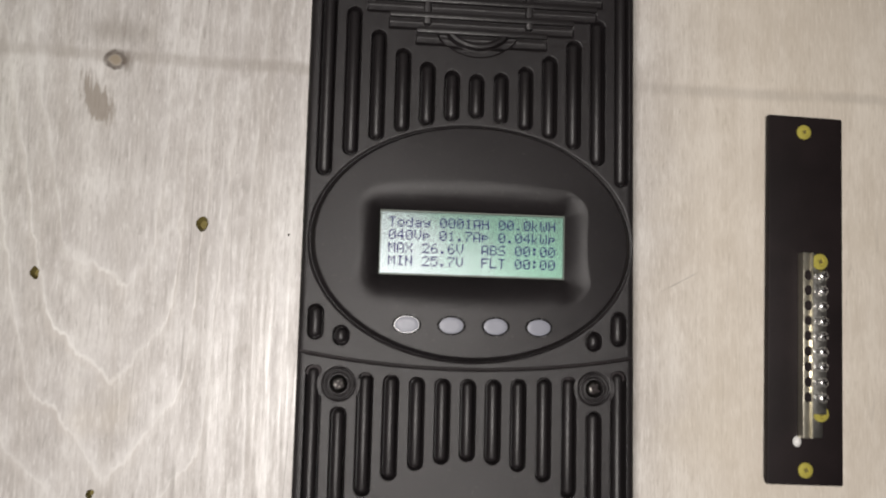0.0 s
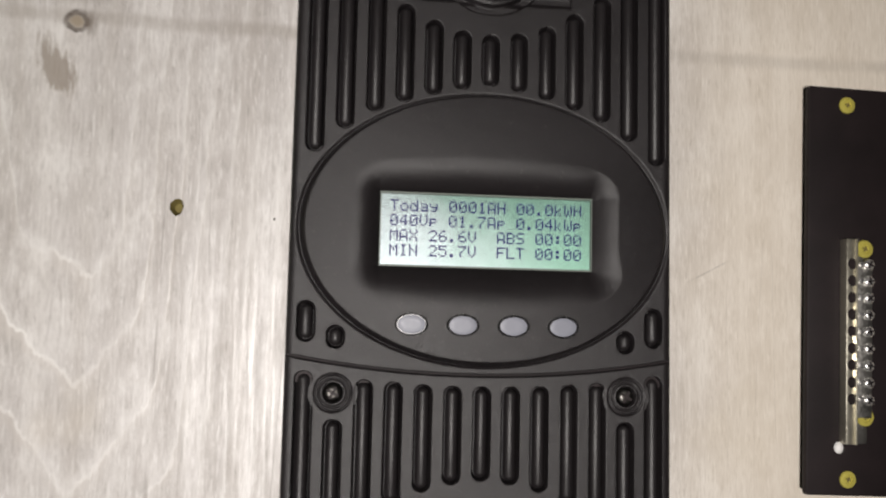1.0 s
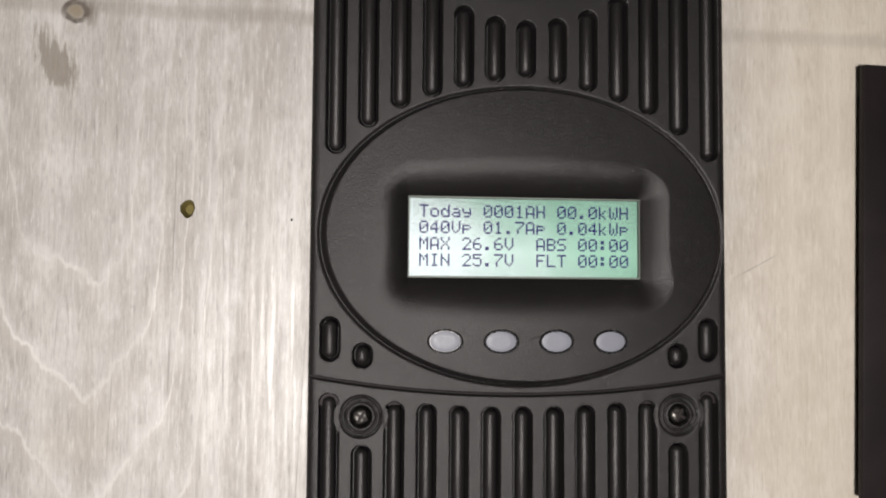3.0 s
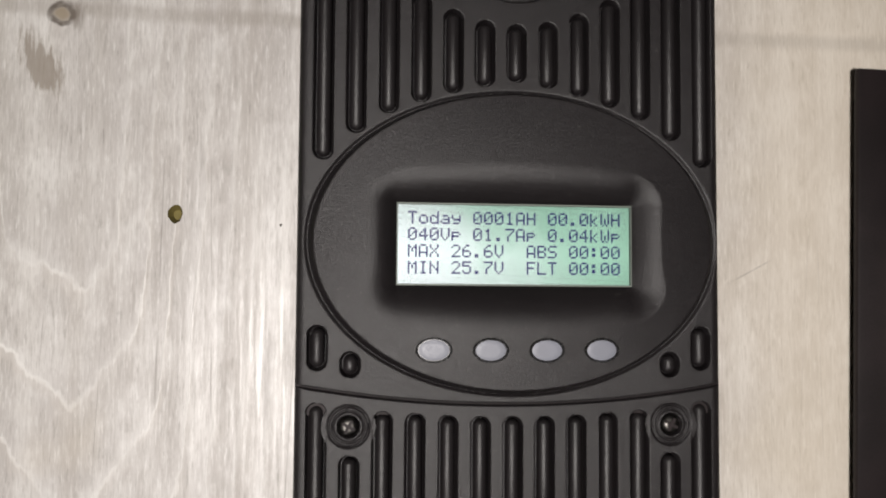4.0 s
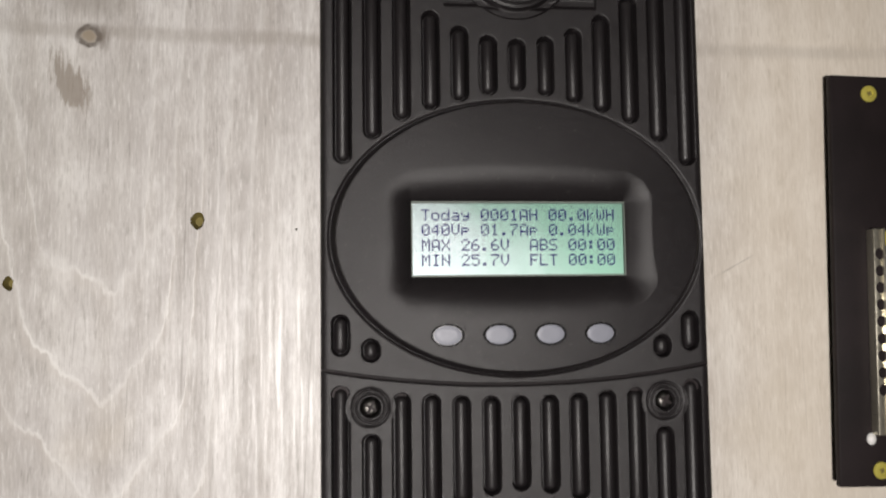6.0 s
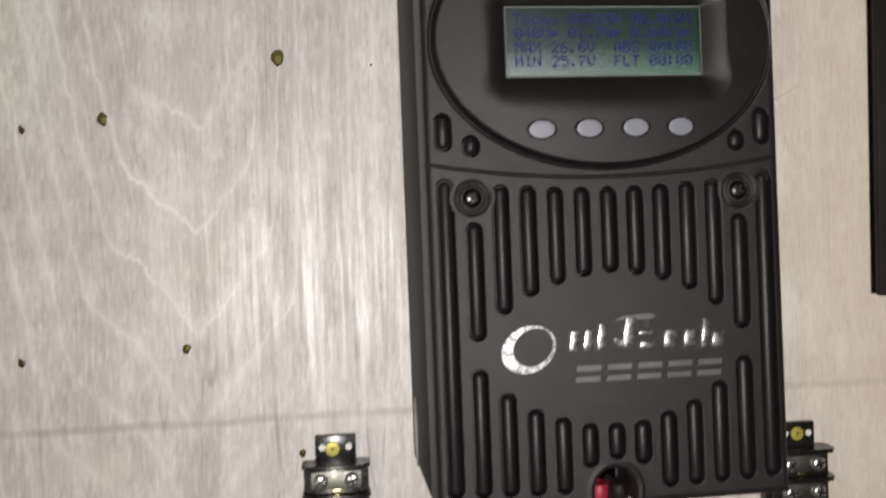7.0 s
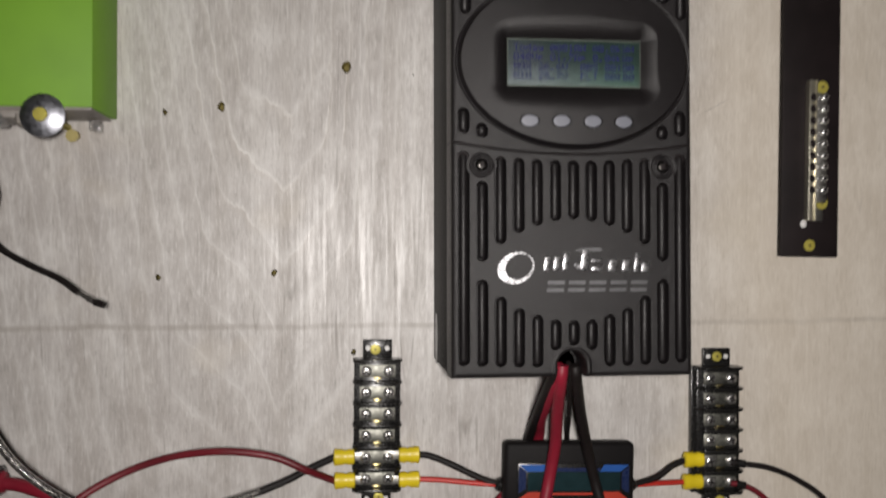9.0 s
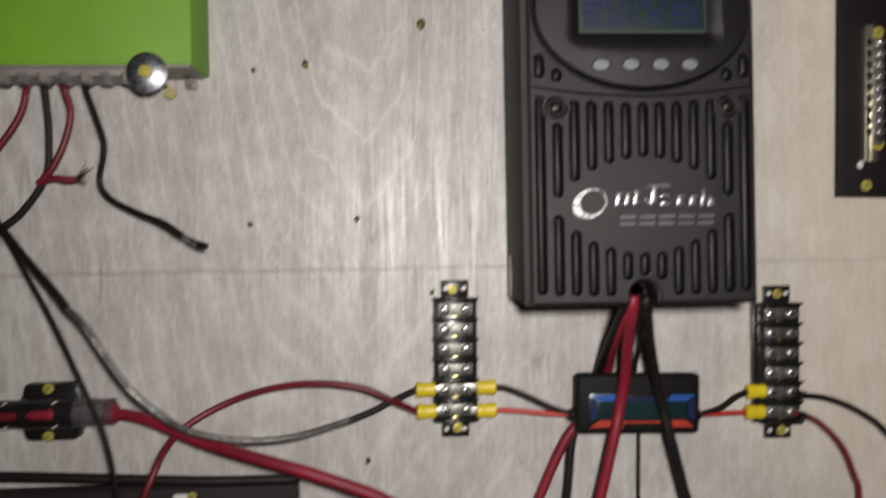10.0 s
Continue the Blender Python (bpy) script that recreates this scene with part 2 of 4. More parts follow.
PLYWOOD = board_material()
RAW_WOOD = simple("raw_wood", (0.13, 0.105, 0.03), 0.8, vary=0.5, grain=600)
BLACK_PLASTIC = simple("black_textured_plastic", (0.0080, 0.0067, 0.0072), 0.42, vary=0.12, grain=2600, relief=0.5, dust=0.06, spec=0.38, sand=0.4)
RIB_PLASTIC = simple("black_rib_plastic", (0.0095, 0.0082, 0.0087), 0.40, spec=0.4, vary=0.12, grain=2600, relief=0.35, dust=0.03, sand=0.3)
# darker than the covers: shade on the chassis sides is put into this colour
BLACK_CHASSIS = simple("black_coated_metal", (0.0060, 0.0050, 0.0054), 0.6, vary=0.2, grain=1400, relief=0.3, spec=0.2)
BLACK_GLOSS = simple("black_gloss_plastic", (0.013, 0.0125, 0.012), 0.24, vary=0.2, grain=700, relief=0.05)
BLACK_MATT = simple("black_painted_block", (0.0125, 0.0085, 0.0090), 0.62, vary=0.25, grain=1400, relief=0.3, spec=0.25)
LCD = lcd_material()
# for slats that the display lacks, added to cut its light at steep views
LCD_SLATS = simple("lcd_dimming_slats", (0.016, 0.034, 0.036), 0.5, vary=0.1)
BEZEL = simple("display_frame", (0.13, 0.15, 0.13), 0.5, vary=0.1)
LCD_INK = simple("lcd_ink", (0.016, 0.013, 0.115), 0.45, vary=0.1, spec=0.2)
BUTTON = simple("lavender_rubber", (0.172, 0.178, 0.208), 0.5, vary=0.06, grain=1500)
CHROME = simple("chrome", (0.70, 0.70, 0.72), 0.27, 0.95, vary=0.08, grain=500, relief=0.012)
CHROME_DULL = simple("chrome_dull", (0.13, 0.13, 0.135), 0.45, 0.6, vary=0.2)
STEEL = simple("zinc_steel", (0.50, 0.49, 0.46), 0.40, 1.0, vary=0.2, grain=900, relief=0.25)
DARK_STEEL = simple("blackened_steel", (0.065, 0.062, 0.058), 0.36, 1.0, vary=0.3, grain=900, relief=0.3)
NICKEL = simple("nickel", (0.80, 0.79, 0.77), 0.28, 0.9, vary=0.12, grain=700, relief=0.15)
PALE_BRASS = simple("pale_brass", (0.72, 0.68, 0.56), 0.34, 0.92, vary=0.12, grain=600, relief=0.15)
TINNED = simple("tinned_plate", (0.21, 0.21, 0.185), 0.48, 1.0, vary=0.3, grain=500, relief=0.3)
POLISHED = simple("polished_steel", (0.48, 0.49, 0.54), 0.38, 1.0, vary=0.1, grain=400, relief=0.12)
BRASS = simple("brass", (0.78, 0.66, 0.32), 0.24, 1.0, vary=0.15)
YELLOW_ZINC = simple("yellow_zinc_screw", (0.50, 0.44, 0.09), 0.42, 0.35, vary=0.25, grain=700, relief=0.3)
YELLOW = simple("yellow_nylon", (0.80, 0.62, 0.02), 0.36, vary=0.12, grain=600)
RED_WIRE = simple("red_insulation", (0.235, 0.010, 0.026), 0.5, vary=0.2, grain=500, relief=0.08)
RED_DARK = simple("dark_red_insulation", (0.15, 0.009, 0.017), 0.42, vary=0.2, grain=500, relief=0.08)
RED_BRIGHT = simple("bright_red_insulation", (0.55, 0.035, 0.025), 0.4, vary=0.15, grain=500, relief=0.08)
BLACK_WIRE = simple("black_insulation", (0.0095, 0.0070, 0.0068), 0.52, vary=0.25, grain=500, relief=0.1, dust=0.03, spec=0.28)
CLEAR_JACKET = braid_material()
COPPER = simple("copper_strands", (0.35, 0.20, 0.12), 0.35, 0.9, vary=0.3)
GREEN = simple("green_paint", (0.165, 0.36, 0.012), 0.58, vary=0.05, grain=1600, relief=0.1)
PALE_YELLOW = simple("pale_yellow_plastic", (0.40, 0.33, 0.11), 0.5, vary=0.2, grain=600)
GREY_PLASTIC = simple("grey_plastic", (0.22, 0.20, 0.18), 0.45, vary=0.3, grain=500, relief=0.3)
CLEAR = simple("clear_plastic", (0.75, 0.74, 0.73), 0.12, vary=0.05, trans=0.85)
SMOKE = simple("smoky_tube", (0.72, 0.69, 0.71), 0.06, vary=0.08, trans=0.92)
DEEP_BLUE = simple("deep_blue_print", (0.012, 0.022, 0.075), 0.3, vary=0.1)
BLUE_PRINT = simple("blue_print", (0.02, 0.095, 0.36), 0.35, vary=0.1)
RED_PRINT = simple("red_print", (0.46, 0.045, 0.025), 0.35, vary=0.1)
METER_GLASS = simple("dark_display", (0.012, 0.028, 0.032), 0.16, vary=0.35)
WHITE_PLASTIC = simple("white_plastic", (0.72, 0.71, 0.69), 0.4, vary=0.08)
PLASTER = simple("grey_plaster", (0.28, 0.27, 0.255), 0.9, vary=0.12, grain=300, relief=0.3)
CONCRETE = simple("concrete", (0.25, 0.24, 0.23), 0.85, vary=0.2, grain=200, relief=0.4)

# ---------- building helpers ----------
BASE = {}


def thing(name, base, label, category, group="", kind=""):
    ob = new(name)
    ob.location = base
    ob.empty_display_size = 0.01
    BASE[ob.name] = Vector(base)
    return tagged(ob, label, category, group, kind)


def part(name, bm, material, parent=None, label="", smooth=True):
    """Links a bmesh, built in place, as one mesh object under a thing or a part."""
    mesh = bpy.data.meshes.new(name)
    base = BASE[parent.name] if parent else Vector((0, 0, 0))
    bmesh.ops.translate(bm, verts=bm.verts, vec=-base)
    if smooth:
        for f in bm.faces:
            f.smooth = True
    bm.to_mesh(mesh)
    bm.free()
    if smooth:
        mesh.set_sharp_from_angle(angle=radians(38))
    mesh.materials.append(material)
    ob = new(name, mesh)
    ob.parent = parent
    BASE[ob.name] = base
    if label:
        ob["label"] = label
    return ob


def solo(name, bm, material, label, category, group="", kind="", smooth=True):
    """A thing of one mesh, with its origin at its middle."""
    mid = sum((v.co for v in bm.verts), Vector()) / len(bm.verts)
    bmesh.ops.translate(bm, verts=bm.verts, vec=-mid)
    ob = part(name, bm, material, None, "", smooth)
    ob.location = mid
    BASE[ob.name] = mid.copy()
    return tagged(ob, label, category, group, kind)


def box(x0, x1, y0, y1, z0, z1, bevel=0.0, segments=2, bm=None):
    (x0, x1), (y0, y1), (z0, z1) = sorted((x0, x1)), sorted((y0, y1)), sorted((z0, z1))
    fresh = bmesh.new()
    bmesh.ops.create_cube(fresh, size=1.0)
    for v in fresh.verts:
        v.co = Vector(((x0 + x1) / 2 + v.co.x * (x1 - x0), (y0 + y1) / 2 + v.co.y * (y1 - y0), (z0 + z1) / 2 + v.co.z * (z1 - z0)))
    if bevel:
        bmesh.ops.bevel(fresh, geom=list(fresh.edges), offset=bevel, segments=segments, profile=0.5, affect="EDGES")
    return join(bm, fresh)


def join(bm, fresh):
    if bm is None:
        return fresh
    mesh = bpy.data.meshes.new("tmp")
    fresh.to_mesh(mesh)
    fresh.free()
    bm.from_mesh(mesh)
    bpy.data.meshes.remove(mesh)
    return bm


def turned(profile, at, axis="y", steps=24, bm=None, sx=1.0, sz=1.0):
    """A turned body: profile of (radius, height) pairs along -y (out of the board), x or z, round the point at."""
    fresh = bmesh.new()
    rings = []
    for r, h in profile:
        ring = []
        for k in range(steps):
            a = 2 * math.pi * k / steps
            c, s = r * math.cos(a) * sx, r * math.sin(a) * sz
            p = {"y": (c, -h, s), "x": (h, c, s), "z": (c, s, h)}[axis]
            ring.append(fresh.verts.new(Vector(at) + Vector(p)))
        rings.append(ring)
    for a, b in zip(rings, rings[1:]):
        for k in range(steps):
            fresh.faces.new((a[k], a[(k + 1) % steps], b[(k + 1) % steps], b[k]))
    fresh.faces.new(rings[0])
    fresh.faces.new(rings[-1])
    bmesh.ops.recalc_face_normals(fresh, faces=fresh.faces)
    return join(bm, fresh)


def spline(points, per=10):
    """A smooth line through the points."""
    p = [Vector(q) for q in points]
    p = [2 * p[0] - p[1]] + p + [2 * p[-1] - p[-2]]
    out = []
    for a, b, c, d in zip(p, p[1:], p[2:], p[3:]):
        for k in range(per):
            t = k / per
            out.append(0.5 * (2 * b + (c - a) * t + (2 * a - 5 * b + 4 * c - d) * t * t + (3 * b - a - 3 * c + d) * t ** 3))
    return out + [p[-2]]


def tube(points, radius, steps=12, per=10, bm=None, uneven=0.0):
    fresh = bmesh.new()
    line = spline(points, per) if len(points) > 2 else [Vector(q) for q in points]
    side, rings = None, []
    for k, c in enumerate(line):
        ahead = (line[min(k + 1, len(line) - 1)] - line[max(k - 1, 0)]).normalized()
        if side is None:
            side = ahead.orthogonal().normalized()
        side = (side - ahead * side.dot(ahead)).normalized()
        up = ahead.cross(side)
        r = radius * (1 + uneven * noise.noise(c * 180))
        rings.append([fresh.verts.new(c + r * (math.cos(a) * side + math.sin(a) * up)) for a in (2 * math.pi * j / steps for j in range(steps))])
    for a, b in zip(rings, rings[1:]):
        for k in range(steps):
            fresh.faces.new((a[k], a[(k + 1) % steps], b[(k + 1) % steps], b[k]))
    fresh.faces.new(rings[0])
    fresh.faces.new(rings[-1])
    bmesh.ops.recalc_face_normals(fresh, faces=fresh.faces)
    return join(bm, fresh)


def slab(outline, y_back, y_front, bm=None, bevel=0.0):
    """A flat plate with the outline (x, z), from y_back to y_front."""
    fresh = bmesh.new()
    face = fresh.faces.new([fresh.verts.new((x, y_back, z)) for x, z in outline])
    made = bmesh.ops.extrude_face_region(fresh, geom=[face])
    moved = [g for g in made["geom"] if isinstance(g, bmesh.types.BMVert)]
    bmesh.ops.translate(fresh, verts=moved, vec=(0, y_front - y_back, 0))
    bmesh.ops.recalc_face_normals(fresh, faces=fresh.faces)
    if bevel:
        front = [e for e in fresh.edges if all(abs(v.co.y - y_front) < 1e-7 for v in e.verts)]
        bmesh.ops.bevel(fresh, geom=front, offset=bevel, segments=2, profile=0.5, affect="EDGES")
    return join(bm, fresh)


def cross_screw(parent, at, radius, height, material, name="screw", turn=0.3, label=""):
    """A domed screw head with a cross recess, facing out of the board."""
    r, h = radius, height
    bm = turned([(r * 0.96, 0), (r, h * 0.3), (r * 0.93, h * 0.62), (r * 0.7, h * 0.9), (r * 0.45, h)], at, steps=20)
    head = part(name, bm, material, parent, label)
    bm = bmesh.new()
    for a in (turn, turn + math.pi / 2):
        fresh = box(-r * 0.68, r * 0.68, -0.0002, 0.0001, -r * 0.14, r * 0.14)
        bmesh.ops.transform(fresh, matrix=Matrix.Translation(Vector(at) + Vector((0, -h - 0.0001 * (a > 1), 0))) @ Matrix.Rotation(a, 4, "Y"), verts=fresh.verts)
        bm = join(bm, fresh)
    part("cross_recess", bm, BLACK_MATT, head, smooth=False)
    return head


def wood_screw(x, y, z, radius=0.0042):
    """A yellow-zinc countersunk screw driven through a part at depth y."""
    ob = thing("wood_screw", (x, y, z), "yellow zinc-plated wood screw driven flush into the board", "screw", "yellow screws")
    r = radius
    part("head", turned([(r * 0.4, -0.004), (r * 0.98, -0.0004), (r, 0.0003), (r * 0.93, 0.0008), (r * 0.55, 0.0010), (r * 0.5, 0.0004)], (x, y, z), steps=20), YELLOW_ZINC, ob)
    bm = bmesh.new()
    for a in (0.4, 0.4 + math.pi / 2):
        fresh = box(-r * 0.30, r * 0.30, -0.0003, 0.0, -r * 0.09, r * 0.09)
        bmesh.ops.transform(fresh, matrix=Matrix.Translation((x, y - 0.0008 - 0.0001 * (a > 1), z)) @ Matrix.Rotation(a, 4, "Y"), verts=fresh.verts)
        bm = join(bm, fresh)
    part("recess", bm, RAW_WOOD, ob, smooth=False)
    return ob


def wire(name, points, radius, material, label, group="", uneven=0.02):
    return solo(name, tube(points, radius, uneven=uneven), material, label, "wire" if radius < 0.003 else "cable", group)


# ---------- the room ----------
def wall(name, *b):
    return solo(name, box(*b), PLASTER, "plain grey plastered wall of the room", "wall", kind="structure", smooth=False)


wall("wall_north", -1.7, 1.7, 0.02, 0.14, 0, 2.4)
wall("wall_south", -1.7, 1.7, -2.62, -2.5, 0, 2.4)
wall("wall_east", 1.7, 1.82, -2.62, 0.14, 0, 2.4)
wall("wall_west", -1.82, -1.7, -2.62, 0.14, 0, 2.4)
solo("floor", box(-1.82, 1.82, -2.62, 0.14, -0.1, 0), CONCRETE, "bare grey concrete floor", "floor", kind="structure", smooth=False)
solo("ceiling", box(-1.82, 1.82, -2.62, 0.14, 2.4, 2.5), PLASTER, "plain grey ceiling", "ceiling", kind="structure", smooth=False)

# the mounting board, with old screw holes sunk into it
HOLES = ((-0.1385, 1.4105, 0.0038), (-0.2278, 1.3802, 0.0030), (-0.2668, 1.3755, 0.0019), (-0.1905, 1.2615, 0.0024), (-0.2712, 1.2585, 0.0020),
         (-0.1852, 1.0761, 0.0025), (-0.1336, 1.2041, 0.0019), (-0.0905, 1.406, 0.0006))


def mounting_board():
    bm = box(-0.95, 0.95, 0.0, 0.02, 0.45, 2.05)
    mesh = bpy.data.meshes.new("board")
    bm.to_mesh(mesh)
    bm.free()
    mesh.materials.append(PLYWOOD)
    mesh.materials.append(RAW_WOOD)
    cut = bmesh.new()
    for x, z, r in HOLES:
        n, rings = 18, []
        for depth, k in ((-0.002, 1.25), (0.0004, 1.0), (0.0050, 0.55)):
            rings.append([cut.verts.new((x + r * k * math.cos(a) * (0.85 + 0.4 * noise.noise((math.cos(a) * 1.3, math.sin(a) * 1.3, x * 90))),
                                         depth, z + r * k * math.sin(a) * (1.1 + 0.5 * noise.noise((math.cos(a), math.sin(a), x * 70 + 5)))))
                          for a in (2 * math.pi * j / n for j in range(n))])
        for a, b in zip(rings, rings[1:]):
            for j in range(n):
                cut.faces.new((a[j], a[(j + 1) % n], b[(j + 1) % n], b[j]))
        cut.faces.new(rings[0])
        cut.faces.new(rings[-1])
    for f in cut.faces:
        f.material_index = 1
    bmesh.ops.recalc_face_normals(cut, faces=cut.faces)
    cm = bpy.data.meshes.new("cutter")
    cut.to_mesh(cm)
    cut.free()
    cm.materials.append(PLYWOOD)
    cm.materials.append(RAW_WOOD)
    ob, cutter = new("mounting_board", mesh), new("cutter", cm)
    mod = ob.modifiers.new("holes", "BOOLEAN")
    mod.operation, mod.object, mod.solver = "DIFFERENCE", cutter, "EXACT"
    done = bpy.data.meshes.new_from_object(ob.evaluated_get(bpy.context.evaluated_depsgraph_get()))
    ob.modifiers.clear()
    ob.data = done
    bpy.data.objects.remove(cutter)
    return tagged(ob, "white-washed plywood mounting board with old screw holes", "board", kind="structure")


mounting_board()

# ---------- the charge controller ----------
FACE, PITCH, HALF = -0.110, 0.01135, 0.0756
LOW, TOP = 1.1984, 1.613


def seam(x):
    return 1.3355 + 1.2 * x * x


def upper_slots():
    out = []
    for i in range(-6, 7):
        x = i * PITCH
        low = 1.3925 + 0.057 * math.sqrt(1 - (x / 0.0800) ** 2) - 0.0022 * math.sin(min(1, abs(x) / 0.06) * math.pi)
        low -= (0.0, 0.0, 0.0, 0.0003, 0.0006, 0.0022, 0.0019)[abs(i)]
        out.append((x + 0.0011, low, 1.4702 + 9.0 * x * x + (0.05 if abs(i) == 6 else 0)))
    for s in (-1, 1):
        out += [(s * 6 * PITCH, 1.3474, 1.3627), (s * 5 * PITCH, 1.3450, 1.3536)]
    return out


def lower_slots():
    out = []
    for s in (-1, 1):
        out.append((s * 6 * PITCH, 1.2065, 1.3362))
        out += [(s * 5 * PITCH, 1.2698, 1.3182), (s * 5 * PITCH, 1.2058, 1.2580)]
        out += [(s * 4 * PITCH, 1.2803, 1.3331), (s * 4 * PITCH, 1.2055, 1.2478)]
        out += [(s * 3 * PITCH, 1.2872, 1.3325), (s * 3 * PITCH, 1.2051, 1.2406)]
        out += [(s * 2 * PITCH, 1.2916, 1.3317), (s * 2 * PITCH, 1.2050, 1.2366)]
        out += [(s * PITCH, 1.2944, 1.3313), (s * PITCH, 1.2153, 1.2334)]
    return out + [(0.0, 1.2957, 1.3312), (0.0, 1.2180, 1.2330)]


def step(v, a, b):
    t = np.clip((v - a) / (b - a), 0, 1)
    return t * t * (3 - 2 * t)


def slot_pockets(h, X, Z, slots, half=0.0034, deep=0.0052):
    for x, z0, z1 in slots:
        m = (np.abs(X - x) < 0.008) & (Z > z0 - 0.005) & (Z < z1 + 0.005)
        zz = np.clip(Z[m], z0 + half, z1 - half)
        d = np.hypot(X[m] - x, Z[m] - zz) - half
        h[m] -= deep * step(-d, -0.0002, 0.0006)
    return h


BED = -0.0020  # depth of the display bed against the face


def dome(X, Z):
    """The oval face: a groove round it, a raised field, and the sunken bed of the display."""
    r = np.sqrt(((X - 0.0008) / 0.0727) ** 2 + ((Z - 1.3922) / 0.0531) ** 2)
    gap = (r - 1) * 0.06
    h = np.where(r < 1, (0.0012 + 0.0066 * (1 - ((X - 0.0008) / 0.0727) ** 2) - 0.0030 * ((Z - 1.3922) / 0.0531) ** 2 * (1 - ((X - 0.0008) / 0.0727) ** 2)) * step(-gap, 0.0, 0.0020), 0.0)
    h = h - 0.0012 * np.exp(-((gap - 0.0001) / 0.00062) ** 2)
    bowed = np.maximum(0, 1 - ((X - 0.0007) / 0.046) ** 2)
    up = step(Z - 1.3912, 0.004, 0.018)
    down = step(1.3912 - Z, 0.004, 0.018)
    ax, az = np.abs(X - 0.0007) - 0.0413, np.abs(Z - 1.3912) - 0.0139
    d = np.hypot(np.maximum(ax, 0), np.maximum(az, 0)) + np.minimum(np.maximum(ax, az), 0)
    wide = 0.0118 - 0.0014 * step(X, 0.036, 0.046) + (0.0004 + 0.0030 * bowed) * up + (0.0020 + 0.0040 * bowed) * down
    q = np.clip(d / wide, 0, 1)
    t = 1 - (1 - q) ** (2.2 - 0.8 * step(X, 0.036, 0.046))
    return np.where((d < wide) & (r < 1), BED * (1 - t) + np.maximum(h, BED) * t, h)


def edge_round(X, Z, z0, z1, r=0.0036):
    def fall(d, r):
        k = np.clip(1 - d / r, 0, 1)
        return -r * (1 - np.sqrt(np.maximum(0, 1 - k * k))) * 0.8
    outer = np.minimum(HALF - np.abs(X), np.minimum(Z - LOW, TOP - Z))
    return np.minimum(fall(outer, r), fall(np.minimum(Z - z0, z1 - Z), 0.0007))


def screw_well(h, X, Z, x, z):
    d = np.hypot(X - x, Z - z)
    near = d < 0.0095
    h[near] = np.maximum(h[near], -0.0002)
    h -= 0.0009 * np.exp(-((d - 0.0069) / 0.00045) ** 2)
    h -= 0.0008 * np.exp(-((d - 0.0054) / 0.0004) ** 2)
    h -= 0.0030 * step(-d, -0.0040, -0.0037)
    return h


def cover(name, bottom, top, rows, relief, parent, label):
    """A moulded cover: a finely shaped front with sides that go back to the chassis."""
    cols = 470
    X, V = np.meshgrid(np.linspace(-HALF, HALF, cols), np.linspace(0, 1, rows) if isinstance(rows, int) else rows)
    B, T = bottom(X), top(X)
    Z = B + (T - B) * V
    h = relief(X, Z) + edge_round(X, Z, B, T)
    Y = FACE - h
    n, m = X.shape
    base = BASE[parent.name]
    verts = np.stack([X - base.x, Y - base.y, Z - base.z], -1).reshape(-1, 3)
    idx = np.arange(n * m).reshape(n, m)
    quads = np.stack([idx[:-1, :-1], idx[:-1, 1:], idx[1:, 1:], idx[1:, :-1]], -1).reshape(-1, 4)
    rim = np.concatenate([idx[0, :], idx[1:, -1], idx[-1, -2::-1], idx[-2:0:-1, 0]])
    back = verts[rim].copy()
    back[:, 1] = -0.0850 - base.y
    k = len(verts) + np.arange(len(rim))
    skirt = np.stack([rim, k, np.roll(k, -1), np.roll(rim, -1)], -1)
    mesh = bpy.data.meshes.new(name)
    mesh.from_pydata(np.concatenate([verts, back]).tolist(), [], np.concatenate([quads, skirt]).tolist())
    mesh.shade_smooth()
    mesh.set_sharp_from_angle(angle=radians(70))
    mesh.materials.append(BLACK_PLASTIC)
    ob = new(name, mesh)
    ob.parent = parent
    BASE[ob.name] = base
    ob["label"] = label
    return ob


def upper_relief(X, Z):
    h = slot_pockets(dome(X, Z), X, Z, upper_slots())
    for z, x0, x1 in LOUVRES:
        m = (X > x0) & (X < x1) & (np.abs(Z - z + 0.0030) < 0.0030)
        h[m] -= 0.0016 * step(0.0030 - np.abs(Z[m] - z + 0.0030), 0, 0.0020)
    d = np.abs(np.hypot(X - 0.0012, Z - 1.5010) - 0.0205)
    arc = (Z < 1.4890) & (d < 0.004)
    h[arc] -= 0.0025 * step(0.0024 - d[arc], 0, 0.0010)
    return h


def lower_relief(X, Z):
    h = slot_pockets(np.zeros_like(X), X, Z, lower_slots())
    for s in (-1, 1):
        h = screw_well(h, X, Z, s * 0.0570, 1.3282)
    # the cable arch at the foot
    ax, half = X + 0.0012, 0.0092
    zz = np.minimum(Z, 1.2055)
    d = np.hypot(ax, Z - zz) - half
    h -= 0.0242 * step(-d, 0.0, 0.0006)
    h += 0.0006 * np.exp(-((d - 0.0016) / 0.0009) ** 2) * (Z < 1.2165)
    return h


LOUVRES = [(1.4885, -0.0275, 0.0335), (1.4955, -0.0400, 0.0460), (1.5030, -0.0500, 0.0570), (1.5105, -0.0540, 0.0600), (1.5180, -0.0560, 0.0600)]


def rib(x, z0, z1):
    """A rounded rib that stands in its pocket."""
    half = 0.0025
    bm = bmesh.new()
    bmesh.ops.create_uvsphere(bm, u_segments=16, v_segments=9, radius=half)
    for v in bm.verts:
        v.co.z += (z1 - z0) / 2 - 0.0010 - half if v.co.z > 0 else -((z1 - z0) / 2 - 0.0010 - half)
        v.co.y *= 1.15
        v.co += Vector((x, FACE + 0.0028, (z0 + z1) / 2))
    return bm


